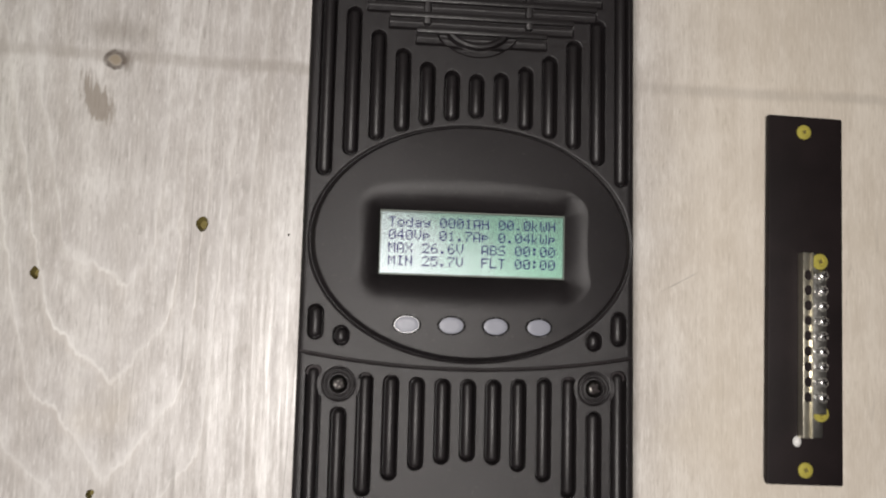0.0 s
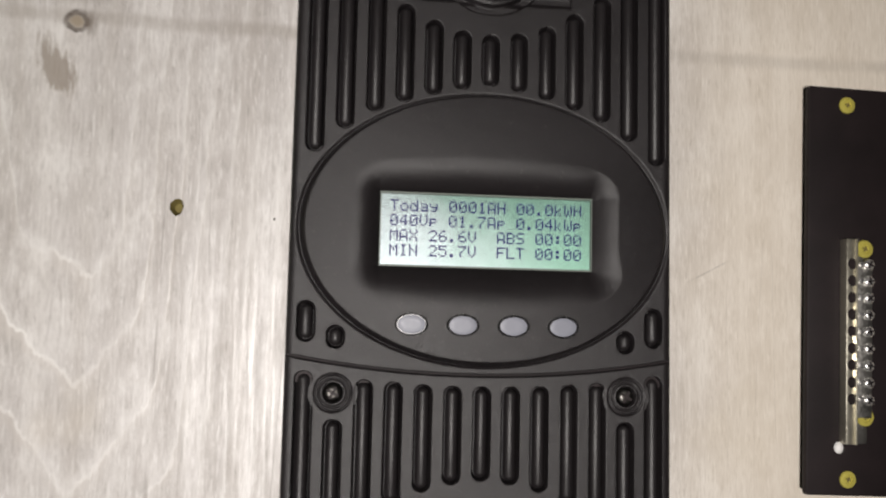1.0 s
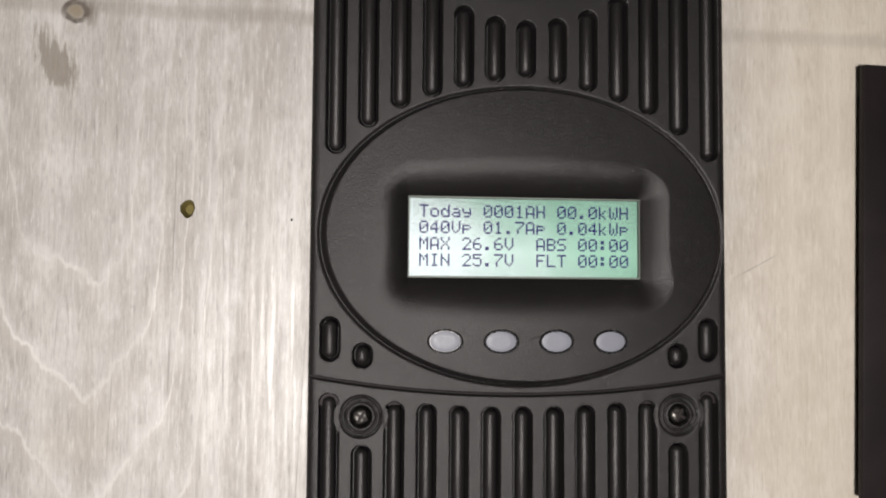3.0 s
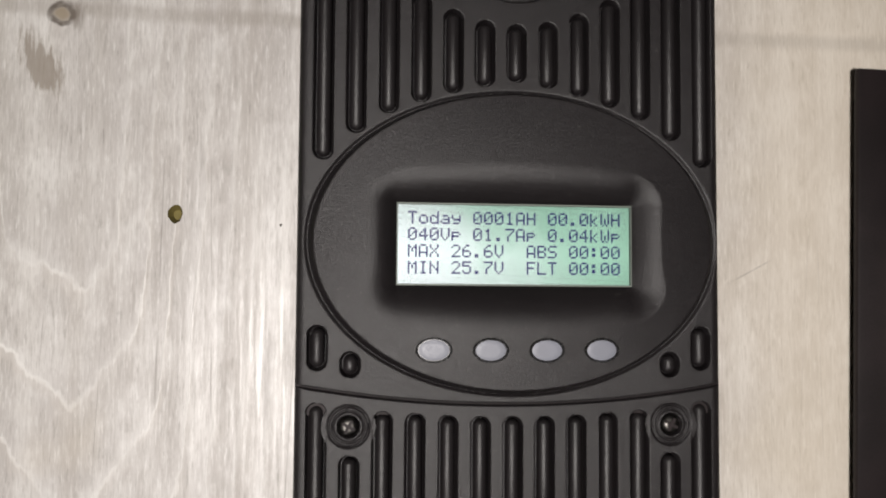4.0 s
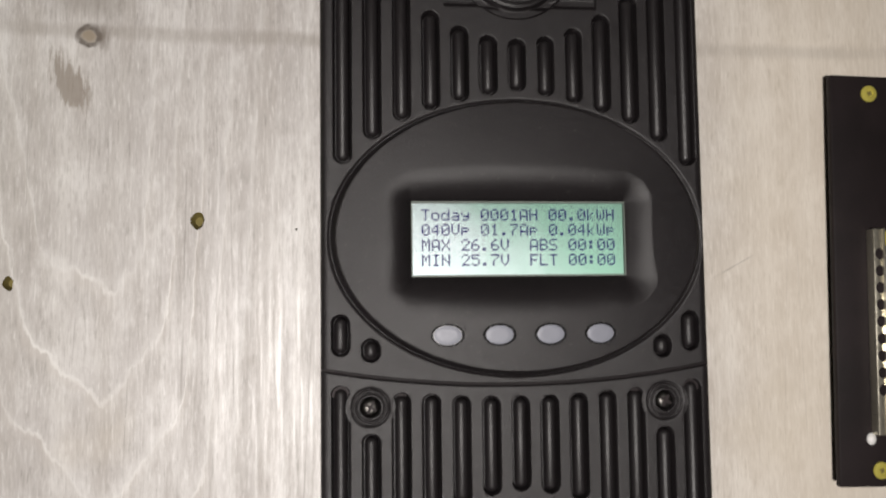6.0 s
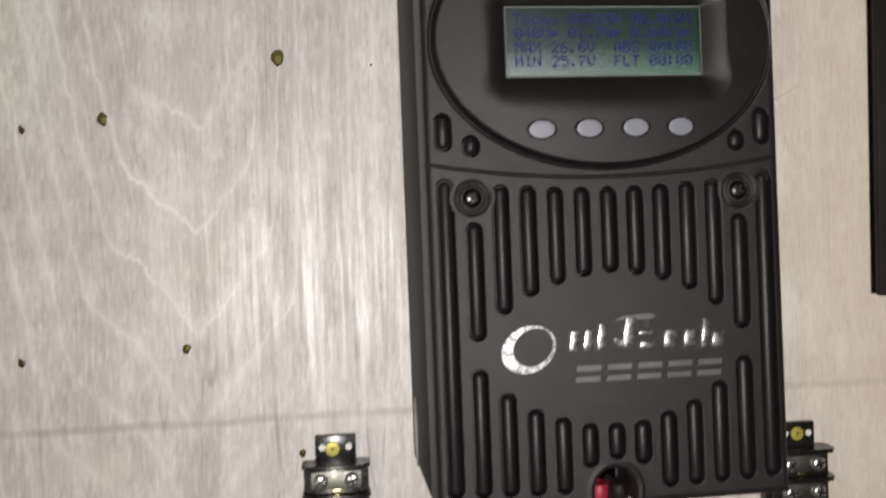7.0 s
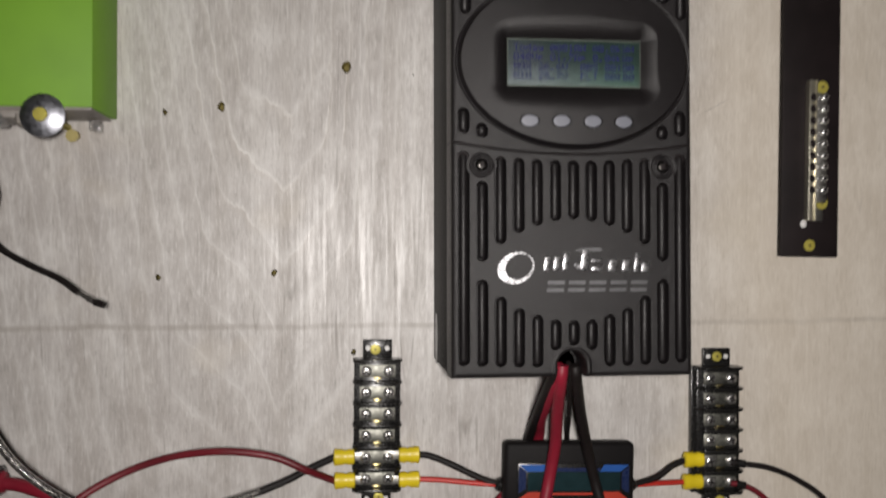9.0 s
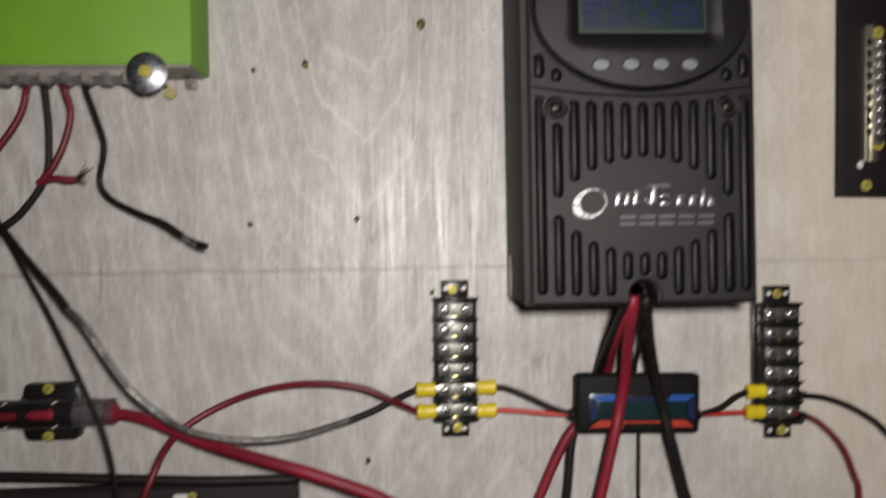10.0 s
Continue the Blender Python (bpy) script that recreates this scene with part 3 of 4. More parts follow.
LINES = ("Today 0001AH 00.0kWH", "040Vp 01.7Ap 0.04kWp", "MAX 26.6V  ABS 00:00", "MIN 25.7V  FLT 00:00")


# five-by-seven dot characters: one row of dots to each hexadecimal pair
DOTS = {
    "T": "1F 04 04 04 04 04 04", "o": "00 00 0E 11 11 11 0E", "d": "01 01 0D 13 11 11 0F", "a": "00 00 0E 01 0F 11 0F",
    "y": "00 00 11 11 0F 01 0E", "0": "0E 11 13 15 19 11 0E", "1": "04 0C 04 04 04 04 0E", "2": "0E 11 01 02 04 08 1F",
    "4": "02 06 0A 12 1F 02 02", "5": "1F 10 1E 01 01 11 0E", "6": "06 08 10 1E 11 11 0E", "7": "1F 01 02 04 08 08 08",
    "A": "0E 11 11 11 1F 11 11", "H": "11 11 11 1F 11 11 11", "k": "10 10 12 14 18 14 12", "W": "11 11 11 15 15 15 0A",
    "V": "11 11 11 11 11 0A 04", "p": "00 00 1E 11 1E 10 10", "M": "11 1B 15 15 11 11 11", "X": "11 11 0A 04 0A 11 11",
    "B": "1E 11 11 1E 11 11 1E", "S": "0F 10 10 0E 01 01 1E", "I": "0E 04 04 04 04 04 0E", "N": "11 11 19 15 13 11 11",
    "F": "1F 10 10 1E 10 10 10", "L": "10 10 10 10 10 10 1F", ".": "00 00 00 00 00 0C 0C", ":": "00 0C 0C 00 0C 0C 00",
}


def screen_text(screen):
    left, pitch, top, row = -0.0376, 0.0761 / 20, 1.4021, 0.00580
    dot_x, dot_z = pitch / 6, 0.00064
    for k, text in enumerate(LINES):
        bm = bmesh.new()
        for c, ch in enumerate(text):
            if ch == " ":
                continue
            for r, pair in enumerate(DOTS[ch].split()):
                for b in range(5):
                    if int(pair, 16) >> (4 - b) & 1:
                        x, z = left + c * pitch + (b + 0.5) * dot_x, top - k * row - r * dot_z
                        bm.faces.new([bm.verts.new((x + dx * dot_x, FACE - 0.00092, z + dz * dot_z)) for dx, dz in ((0, 0), (0.96, 0), (0.96, 0.96), (0, 0.96))])
        part("text_line", bm, LCD_INK, screen, "dark blue characters on the display", smooth=False)


def dimming_slats(screen):
    """Made-up fine slats in front of the back light, added so that the screen dims when it is seen from well below."""
    bm, pitch, deep = bmesh.new(), 0.00030, 0.00165
    z = 1.3775
    while z < 1.4052:
        bm.faces.new([bm.verts.new(p) for p in ((-0.0408, FACE + 0.00070, z + 0.05 * deep), (0.0421, FACE + 0.00070, z + 0.05 * deep), (0.0421, FACE + 0.00070 - deep, z), (-0.0408, FACE + 0.00070 - deep, z))])
        z += pitch
    part("dimming_slats", bm, LCD_SLATS, screen, "fine dark slats added only to dim the screen from below", smooth=False)
    bm = bmesh.new()
    for b in ((-0.0412, -0.0408, 1.3768, 1.4057), (0.0421, 0.0425, 1.3768, 1.4057), (-0.0408, 0.0421, 1.3768, 1.3774), (-0.0408, 0.0421, 1.4051, 1.4057)):
        bm = box(b[0], b[1], FACE + 0.0020, FACE - 0.0011, b[2], b[3], 0.0001, 1, bm)
    part("bezel", bm, BEZEL, screen, "thin grey display frame", smooth=False)


def slope(x, z):
    return float(dome(np.array([[x]]), np.array([[z]]))[0, 0])


def charge_controller():
    ob = thing("charge_controller", (0, 0, LOW), "black ribbed plastic solar charge controller with a lit display", "charge controller")
    body = part("chassis", box(-HALF + 0.0001, HALF - 0.0001, 0.0, -0.0858, LOW + 0.0006, TOP - 0.001, 0.0008), BLACK_CHASSIS, ob)
    part("knockout", turned([(0.0085, -0.0004), (0.0085, 0.0006), (0.006, 0.0008)], (-HALF + 0.0004, -0.018, 1.2155), "x", sz=2.1), BLACK_GLOSS, body)
    rows = np.concatenate([np.linspace(0, 0.66, 570)[:-1], np.linspace(0.66, 0.985, 12)[:-1], np.linspace(0.985, 1, 10)])
    up = cover("upper_cover", lambda x: seam(x) + 0.00035, lambda x: x * 0 + TOP, rows, upper_relief, ob, "black textured cover with an oval display field")
    low = cover("lower_cover", lambda x: x * 0 + LOW, lambda x: seam(x) - 0.00035, 430, lower_relief, ob, "black ribbed wiring cover with a cable arch")
    part("seam_tongue", box(-HALF + 0.00006, HALF - 0.00006, -0.085, FACE + 0.0022, 1.3320, 1.3440), BLACK_MATT, ob, smooth=False)
    for x, z0, z1 in upper_slots():
        part("rib", rib(x, z0, z1), RIB_PLASTIC, up)
    for x, z0, z1 in lower_slots():
        part("rib", rib(x, z0, z1), RIB_PLASTIC, low)
    for z, x0, x1 in LOUVRES:
        part("vent_slat", box(x0, x1, FACE - 0.0022, FACE + 0.001, z - 0.0004, z + 0.0026, 0.0008), RIB_PLASTIC, up)
    for x in (-0.0225, 0.0250):
        part("vent_post", box(x - 0.0016, x + 0.0016, FACE - 0.0018, FACE + 0.003, 1.4925, 1.5250, 0.0007), RIB_PLASTIC, up)
    part("vent_hoop", tube([(0.0012 + 0.0175 * math.cos(a), FACE - 0.0004, 1.5010 + 0.0175 * math.sin(a)) for a in np.linspace(math.pi + 0.75, 2 * math.pi - 0.75, 9)], 0.0014, 8, 4), RIB_PLASTIC, up)
    screen = part("display", box(-0.0409, 0.0422, FACE + 0.0024, FACE + 0.0008, 1.3774, 1.4051, 0.0002, 1), LCD, up, "lit green liquid-crystal display", smooth=False)
    screen_text(screen)
    dimming_slats(screen)
    for x in (-0.0283, -0.0088, 0.0107, 0.0302):
        y = FACE - slope(x, 1.3547)
        lean = Matrix.Translation((x, y, 1.3547)) @ Vector((slope(x + 0.002, 1.3547) - slope(x - 0.002, 1.3547), -0.004 * -1, slope(x, 1.3567) - slope(x, 1.3527))).to_track_quat("Y", "Z").to_matrix().to_4x4() @ Matrix.Translation((-x, -y, -1.3547))
        rim, cap = (turned([(0.0059, -0.002), (0.0063, 0.0003), (0.0059, 0.0009), (0.0055, 0.0003)], (x, y, 1.3547), sz=0.68, steps=32), turned([(0.0055, -0.002), (0.0055, 0.0002), (0.0050, 0.0004), (0.0030, 0.0004), (0.0012, 0.0004)], (x, y, 1.3547), sz=0.67, steps=32))
        for shape in (rim, cap):
            bmesh.ops.transform(shape, matrix=lean, verts=shape.verts)
        part("button_rim", rim, BLACK_GLOSS, up)
        part("button", cap, BUTTON, up, "pale lavender rubber button")
    for s in (-1, 1):
        cross_screw(low, (s * 0.0570, FACE + 0.0026, 1.3282), 0.0036, 0.0028, DARK_STEEL, "cover_screw", 0.5, "blackened cross-head screw")
    emblem(low)
    return ob


def emblem(parent):
    """A chrome emblem, drawn as plain shapes: a ring, a row of blocks and a row of dull bars."""
    y0, y1 = FACE + 0.0004, FACE - 0.0007
    outer = [(-0.0361 + 0.0113 * math.cos(a) + 0.0016 * math.sin(a), 1.2654 + 0.0098 * math.sin(a)) for a in np.linspace(1.10, 2 * math.pi + 1.08, 48)]
    inner = [(-0.0343 + 0.0083 * math.cos(a) + 0.0016 * math.sin(a), 1.2662 + 0.0078 * math.sin(a)) for a in np.linspace(2 * math.pi + 1.08, 1.10, 48)]
    part("emblem_ring", slab(outer + inner, y0, y1), CHROME, parent, "chrome ring, thicker on one side")

    def leaning(x0, x1, z0, z1, lean=0.10, waist=0.0):
        d, w = (z1 - z0) * lean, (x1 - x0) * waist
        return [(x0 - w, z0), (x1 + w, z0), (x1 + d, z1), (x0 + d, z1)]

    for x0, x1, z0, z1 in ((-0.0190, -0.0158, 1.2636, 1.2722), (-0.0130, -0.0100, 1.2634, 1.2724), (-0.0072, -0.0044, 1.2636, 1.2748), (0.0040, 0.0080, 1.2640, 1.2768),
                           (0.0110, 0.0172, 1.2636, 1.2662), (0.0110, 0.0176, 1.2690, 1.2710), (0.0215, 0.0262, 1.2632, 1.2706), (0.0302, 0.0345, 1.2630, 1.2704),
                           (0.0378, 0.0405, 1.2626, 1.2746), (0.0425, 0.0470, 1.2626, 1.2690)):
        part("emblem_block", slab(leaning(x0 - 0.0004, x1 + 0.0004, z0, z1), y0, y1 - 0.0004, bevel=0.0006), CHROME, parent, "chrome block")
    part("emblem_swash", slab([(0.0000, 1.2668), (0.0015, 1.2650), (0.0040, 1.2652), (0.0060, 1.2680), (0.0060, 1.2690), (0.0030, 1.2672), (0.0004, 1.2684)], y0, y1), CHROME, parent, "chrome swash", smooth=False)
    part("emblem_swash", slab([(0.0005, 1.2758), (0.0040, 1.2772), (0.0160, 1.2780), (0.0185, 1.2765), (0.0160, 1.2755), (0.0050, 1.2758)], y0, y1), CHROME_DULL, parent, "chrome swash", smooth=False)
    for k in range(5):
        x = -0.0170 + k * 0.0131
        part("emblem_bar", slab(leaning(x, x + 0.0104, 1.2508, 1.2530), y0, y1), CHROME_DULL, parent, "dull grey bar", smooth=False)
        part("emblem_bar", slab(leaning(x + 0.0006, x + 0.0110, 1.2553, 1.2576), y0, y1), CHROME_DULL, parent, "dull grey bar", smooth=False)


charge_controller()


# ---------- the screw terminal strips ----------
def terminal_strip(cx, cz, lip=0.0):
    ob = thing("terminal_strip", (cx, 0, cz), "black six-pole barrier terminal strip with nickel screws", "terminal strip", "terminal strips")
    w, tall, pitch = 0.0166, 0.0470, 0.01535
    part("base", box(cx - w, cx + w, 0.0, -0.0070, cz - tall, cz + tall, 0.0008), BLACK_GLOSS, ob)
    part("core", box(cx - 0.0118, cx + 0.0118, -0.0065, -0.0100, cz - tall + 0.0006, cz + tall - 0.0006, 0.0006), BLACK_GLOSS, ob)
    if lip:
        part("side_lip", box(cx - w - lip, cx - w + 0.001, 0.0, -0.0062, cz - tall, cz + tall, 0.0006), BLACK_GLOSS, ob)
    for s in (-1, 1):
        tab = box(cx - 0.0105, cx + 0.0105, 0.0, -0.0042, cz + s * tall - (0.001 if s > 0 else 0.0130), cz + s * tall + (0.0130 if s > 0 else 0.001), 0.0006)
        t = part("mounting_tab", tab, BLACK_GLOSS, ob)
        for d in (-0.0068, 0.0068):
            part("tab_hole", turned([(0.0018, 0), (0.0018, 0.0003)], (cx + d, -0.0042, cz + s * (tall + 0.0068)), steps=14), WHITE_PLASTIC, t, "pale board seen through a hole")
    for k in range(7):
        z = cz + tall - 0.0012 - k * (2 * tall - 0.0024) / 6
        out = [(cx - w - 0.0008, -0.0010), (cx + w + 0.0008, -0.0010), (cx + w + 0.0008, -0.0120), (cx + w - 0.0030, -0.0165), (cx - w + 0.0030, -0.0165), (cx - w - 0.0008, -0.0120)]
        bm = bmesh.new()
        f = bm.faces.new([bm.verts.new((x, y, z - 0.0011)) for x, y in out])
        g = bmesh.ops.extrude_face_region(bm, geom=[f])
        bmesh.ops.translate(bm, verts=[v for v in g["geom"] if isinstance(v, bmesh.types.BMVert)], vec=(0, 0, 0.0022))
        bmesh.ops.recalc_face_normals(bm, faces=bm.faces)
        bmesh.ops.bevel(bm, geom=list(bm.edges), offset=0.0004, segments=1, affect="EDGES")
        part("barrier", bm, BLACK_GLOSS, ob)
    for k in range(6):
        z = cz + tall - 0.0012 - (k + 0.5) * (2 * tall - 0.0024) / 6
        plate = part("contact_plate", box(cx - 0.0128, cx + 0.0128, -0.0095, -0.0108, z - 0.0045, z + 0.0045, 0.0004), TINNED, ob, "bright metal contact plate")
        part("brass_jumper", box(cx - 0.0030, cx + 0.0030, -0.0100, -0.0112, z - 0.0060, z - 0.0045, 0.0003), BRASS, ob, "brass link")
        for s in (-1, 1):
            cross_screw(plate, (cx + s * 0.0080, -0.0107, z), 0.0040, 0.0026, NICKEL, "terminal_screw", 0.3 + 0.5 * k + s)
    return ob


strip_l = terminal_strip(-0.1172, 1.1533)
strip_l.rotation_euler = (0, radians(0.6), 0)
strip_r = terminal_strip(0.1371, 1.1440, 0.0040)
strip_r.rotation_euler = (0, radians(0.5), 0)
for sx, sz in ((-0.1182, 1.2063), (-0.1161, 1.1004), (0.1374, 1.1977), (0.1390, 1.0903)):
    wood_screw(sx, -0.0046, sz, 0.0038)


def crimp(x, z, s, tail=0.0):
    """A yellow insulated fork terminal; s: the side to which its wire leaves."""
    ob = thing("fork_terminal", (x, -0.0115, z), "yellow insulated crimp terminal on the strip", "crimp terminal", "yellow crimps")
    y = -0.0118
    prof = [(0.0030, 0.0), (0.0040, 0.0006), (0.0044, 0.004), (0.0038, 0.0065), (0.0044, 0.009), (0.0046, 0.0142), (0.0034, 0.0150)]
    part("sleeve", turned([(r, s * h) for r, h in prof], (x, y, z), "x", 18, sz=1.28), YELLOW, ob)
    part("tongue", box(x - s * 0.0105, x + s * 0.002, y - 0.0005, y + 0.0005, z - 0.0030, z + 0.0030, 0.0003), STEEL, ob, "bright metal tongue")
    return ob


for x, z, s in ((-0.1330, 1.1314, -1), (-0.1326, 1.1148, -1), (-0.1020, 1.1318, 1), (-0.1020, 1.1143, 1), (0.1235, 1.1228, -1), (0.1225, 1.1066, -1)):
    crimp(x, z, s)


# ---------- the watt meter ----------
def watt_meter():
    ob = thing("watt_meter", (0.018, -0.013, 1.1185), "black inline watt meter with blue and red label", "watt meter")
    x0, x1, z0, z1 = -0.0290, 0.0650, 1.0965, 1.1415
    case = part("case", box(x0, x1, -0.0172, -0.0300, z0, z1, 0.0035, 3), BLACK_CHASSIS, ob)
    part("raised_face", box(x0 + 0.009, x1 - 0.003, -0.0295, -0.0315, z0 + 0.004, z1 - 0.0145, 0.0006), BLACK_GLOSS, ob)
    y0, y1 = -0.0313, -0.0318
    part("display", box(-0.0128, 0.0540, y0, y1 - 0.0003, 1.1078, 1.1212, 0.0003, 1), METER_GLASS, ob, "dark switched-off display", smooth=False)
    part("blue_label", slab([(-0.0190, 1.1262), (0.0010, 1.1262), (-0.0020, 1.1214), (-0.0132, 1.1214)], y0, y1), BLUE_PRINT, ob, "blue printed corner", smooth=False)
    part("blue_label", slab([(0.0420, 1.1262), (0.0600, 1.1262), (0.0540, 1.1214), (0.0390, 1.1214)], y0, y1), BLUE_PRINT, ob, "blue printed corner", smooth=False)
    part("label_strip", slab([(0.0000, 1.1240), (0.0396, 1.1240), (0.0388, 1.1214), (-0.0018, 1.1214)], y0, y1), DEEP_BLUE, ob, "dark blue printed strip", smooth=False)
    part("red_label", slab([(-0.0200, 1.1018), (0.0070, 1.1018), (0.0010, 1.1072), (-0.0120, 1.1072)], y0, y1), RED_PRINT, ob, "red printed corner", smooth=False)
    part("red_label", slab([(0.0350, 1.1018), (0.0600, 1.1018), (0.0530, 1.1072), (0.0400, 1.1072)], y0, y1), RED_PRINT, ob, "red printed corner", smooth=False)
    part("red_strip", slab([(0.0040, 1.1050), (0.0375, 1.1050), (0.0390, 1.1066), (0.0020, 1.1066)], y0, y1), RED_PRINT, ob, "thin red printed line", smooth=False)
    for a, b in (((-0.0192, 1.1256), (-0.0192, 1.1062)), ((0.0602, 1.1256), (0.0602, 1.1062))):
        s = 1 if a[0] < 0 else -1
        part("blue_edge", slab([a, (a[0] + s * 0.0052, 1.1214), (a[0] + s * 0.0052, 1.1095), b], y0, y1), DEEP_BLUE, ob, smooth=False)
    for x, s in ((x0, -1), (x1, 1)):
        part("strain_relief", turned([(0.0055, -0.001), (0.0050, s * 0.0), (0.0045, s * 0.003), (0.0030, s * 0.0045)], (x, -0.0185, 1.1090), "x", 16), BLACK_GLOSS, case)
    ob.rotation_euler = (0, radians(1.5), 0)
    return ob


watt_meter()

# ---------- cables under the controller ----------
BAT = "battery cables"
wire("battery_cable", [(-0.0026, -0.0905, 1.2035), (-0.0030, -0.0885, 1.194), (0.0003, -0.065, 1.170), (0.0036, -0.0455, 1.144), (0.0015, -0.0372, 1.1198), (-0.0031, -0.0372, 1.0974), (-0.0137, -0.034, 1.051), (-0.0212, -0.030, 1.0226), (-0.038, -0.02, 0.96), (-0.05, -0.01, 0.86)],
     0.0041, RED_WIRE, "thick red battery cable hanging from the controller over the meter", BAT)
wire("battery_cable", [(-0.0045, -0.0905, 1.2030), (-0.0058, -0.082, 1.190), (-0.0058, -0.045, 1.163), (-0.0016, -0.0150, 1.1413), (-0.0110, -0.0125, 1.116), (-0.0335, -0.0118, 1.0912), (-0.0551, -0.010, 1.0456), (-0.0672, -0.010, 1.0165), (-0.085, -0.010, 0.96), (-0.10, -0.010, 0.86)],
     0.0038, RED_WIRE, "thick red battery cable running down behind the meter", BAT)
wire("battery_cable", [(-0.0070, -0.0905, 1.2030), (-0.0083, -0.085, 1.1936), (-0.0092, -0.050, 1.1670), (-0.0088, -0.0150, 1.1415), (-0.0140, -0.0046, 1.118), (-0.0271, -0.0046, 1.0923), (-0.0332, -0.006, 1.0448), (-0.0394, -0.006, 1.0153), (-0.050, -0.006, 0.96), (-0.06, -0.006, 0.86)],
     0.0036, BLACK_WIRE, "thick black battery cable running down behind the meter", BAT)
wire("battery_cable", [(0.0056, -0.0905, 1.2035), (0.0072, -0.0878, 1.194), (0.0158, -0.065, 1.170), (0.0254, -0.0455, 1.1438), (0.0330, -0.0370, 1.1188), (0.0390, -0.0370, 1.096), (0.0513, -0.034, 1.0486), (0.0600, -0.030, 1.019), (0.072, -0.02, 0.96), (0.08, -0.01, 0.86)],
     0.0038, BLACK_WIRE, "thick black cable hanging from the controller over the meter", BAT)
wire("sensor_wire", [(0.0020, -0.0885, 1.2050), (0.0052, -0.080, 1.188), (0.0119, -0.050, 1.162), (0.0210, -0.0100, 1.140), (0.0240, -0.0035, 1.115), (0.0249, -0.0030, 1.0893), (0.0241, -0.0025, 1.0427), (0.0238, -0.0025, 0.98), (0.024, -0.0025, 0.86)],
     0.0017, BLACK_WIRE, "thin black sensor wire running down the board", "thin wires")

# leads between the strips and the meter
wire("meter_lead", [(-0.0885, -0.0118, 1.1318), (-0.0790, -0.0125, 1.1305), (-0.0640, -0.0150, 1.1245), (-0.0440, -0.0175, 1.1150), (-0.0280, -0.0185, 1.1098)], 0.0023, BLACK_WIRE, "black lead from the strip to the meter", "meter leads")
wire("meter_lead", [(-0.0885, -0.0118, 1.1143), (-0.0720, -0.0130, 1.1135), (-0.0480, -0.0170, 1.1115), (-0.0280, -0.0190, 1.1105)], 0.0019, RED_BRIGHT, "red lead from the strip to the meter", "meter leads")
wire("meter_lead", [(0.1100, -0.0118, 1.1228), (0.0990, -0.0135, 1.1190), (0.0860, -0.0160, 1.1115), (0.0660, -0.0185, 1.1065)], 0.0023, BLACK_WIRE, "black lead from the meter to the strip", "meter leads")
wire("meter_lead", [(0.1095, -0.0118, 1.1066), (0.0980, -0.0135, 1.1068), (0.0820, -0.0165, 1.1072), (0.0660, -0.0190, 1.1074)], 0.0019, RED_BRIGHT, "red lead from the meter to the strip", "meter leads")
wire("load_lead", [(0.1440, -0.0125, 1.1205), (0.1540, -0.0140, 1.1190), (0.1740, -0.0150, 1.1155), (0.1965, -0.0150, 1.1055), (0.2185, -0.0150, 1.0885), (0.250, -0.012, 1.045), (0.27, -0.008, 0.95)], 0.0021, BLACK_WIRE, "black load lead leaving the strip", "load leads")
wire("load_lead", [(0.1440, -0.0125, 1.1050), (0.1540, -0.0140, 1.1030), (0.1665, -0.0150, 1.0960), (0.1825, -0.0150, 1.0785), (0.1920, -0.0150, 1.0560), (0.1960, -0.0150, 1.0370), (0.198, -0.01, 0.95)], 0.0021, RED_DARK, "red load lead leaving the strip", "load leads")
wire("lug_boot", [(0.1480, -0.0130, 1.1200), (0.1545, -0.0140, 1.1189)], 0.0030, BLACK_GLOSS, "black sleeve on the load lead", "sleeves")
wire("lug_boot", [(0.1480, -0.0130, 1.1043), (0.1545, -0.0140, 1.1028)], 0.0030, BLACK_GLOSS, "black sleeve on the load lead", "sleeves")


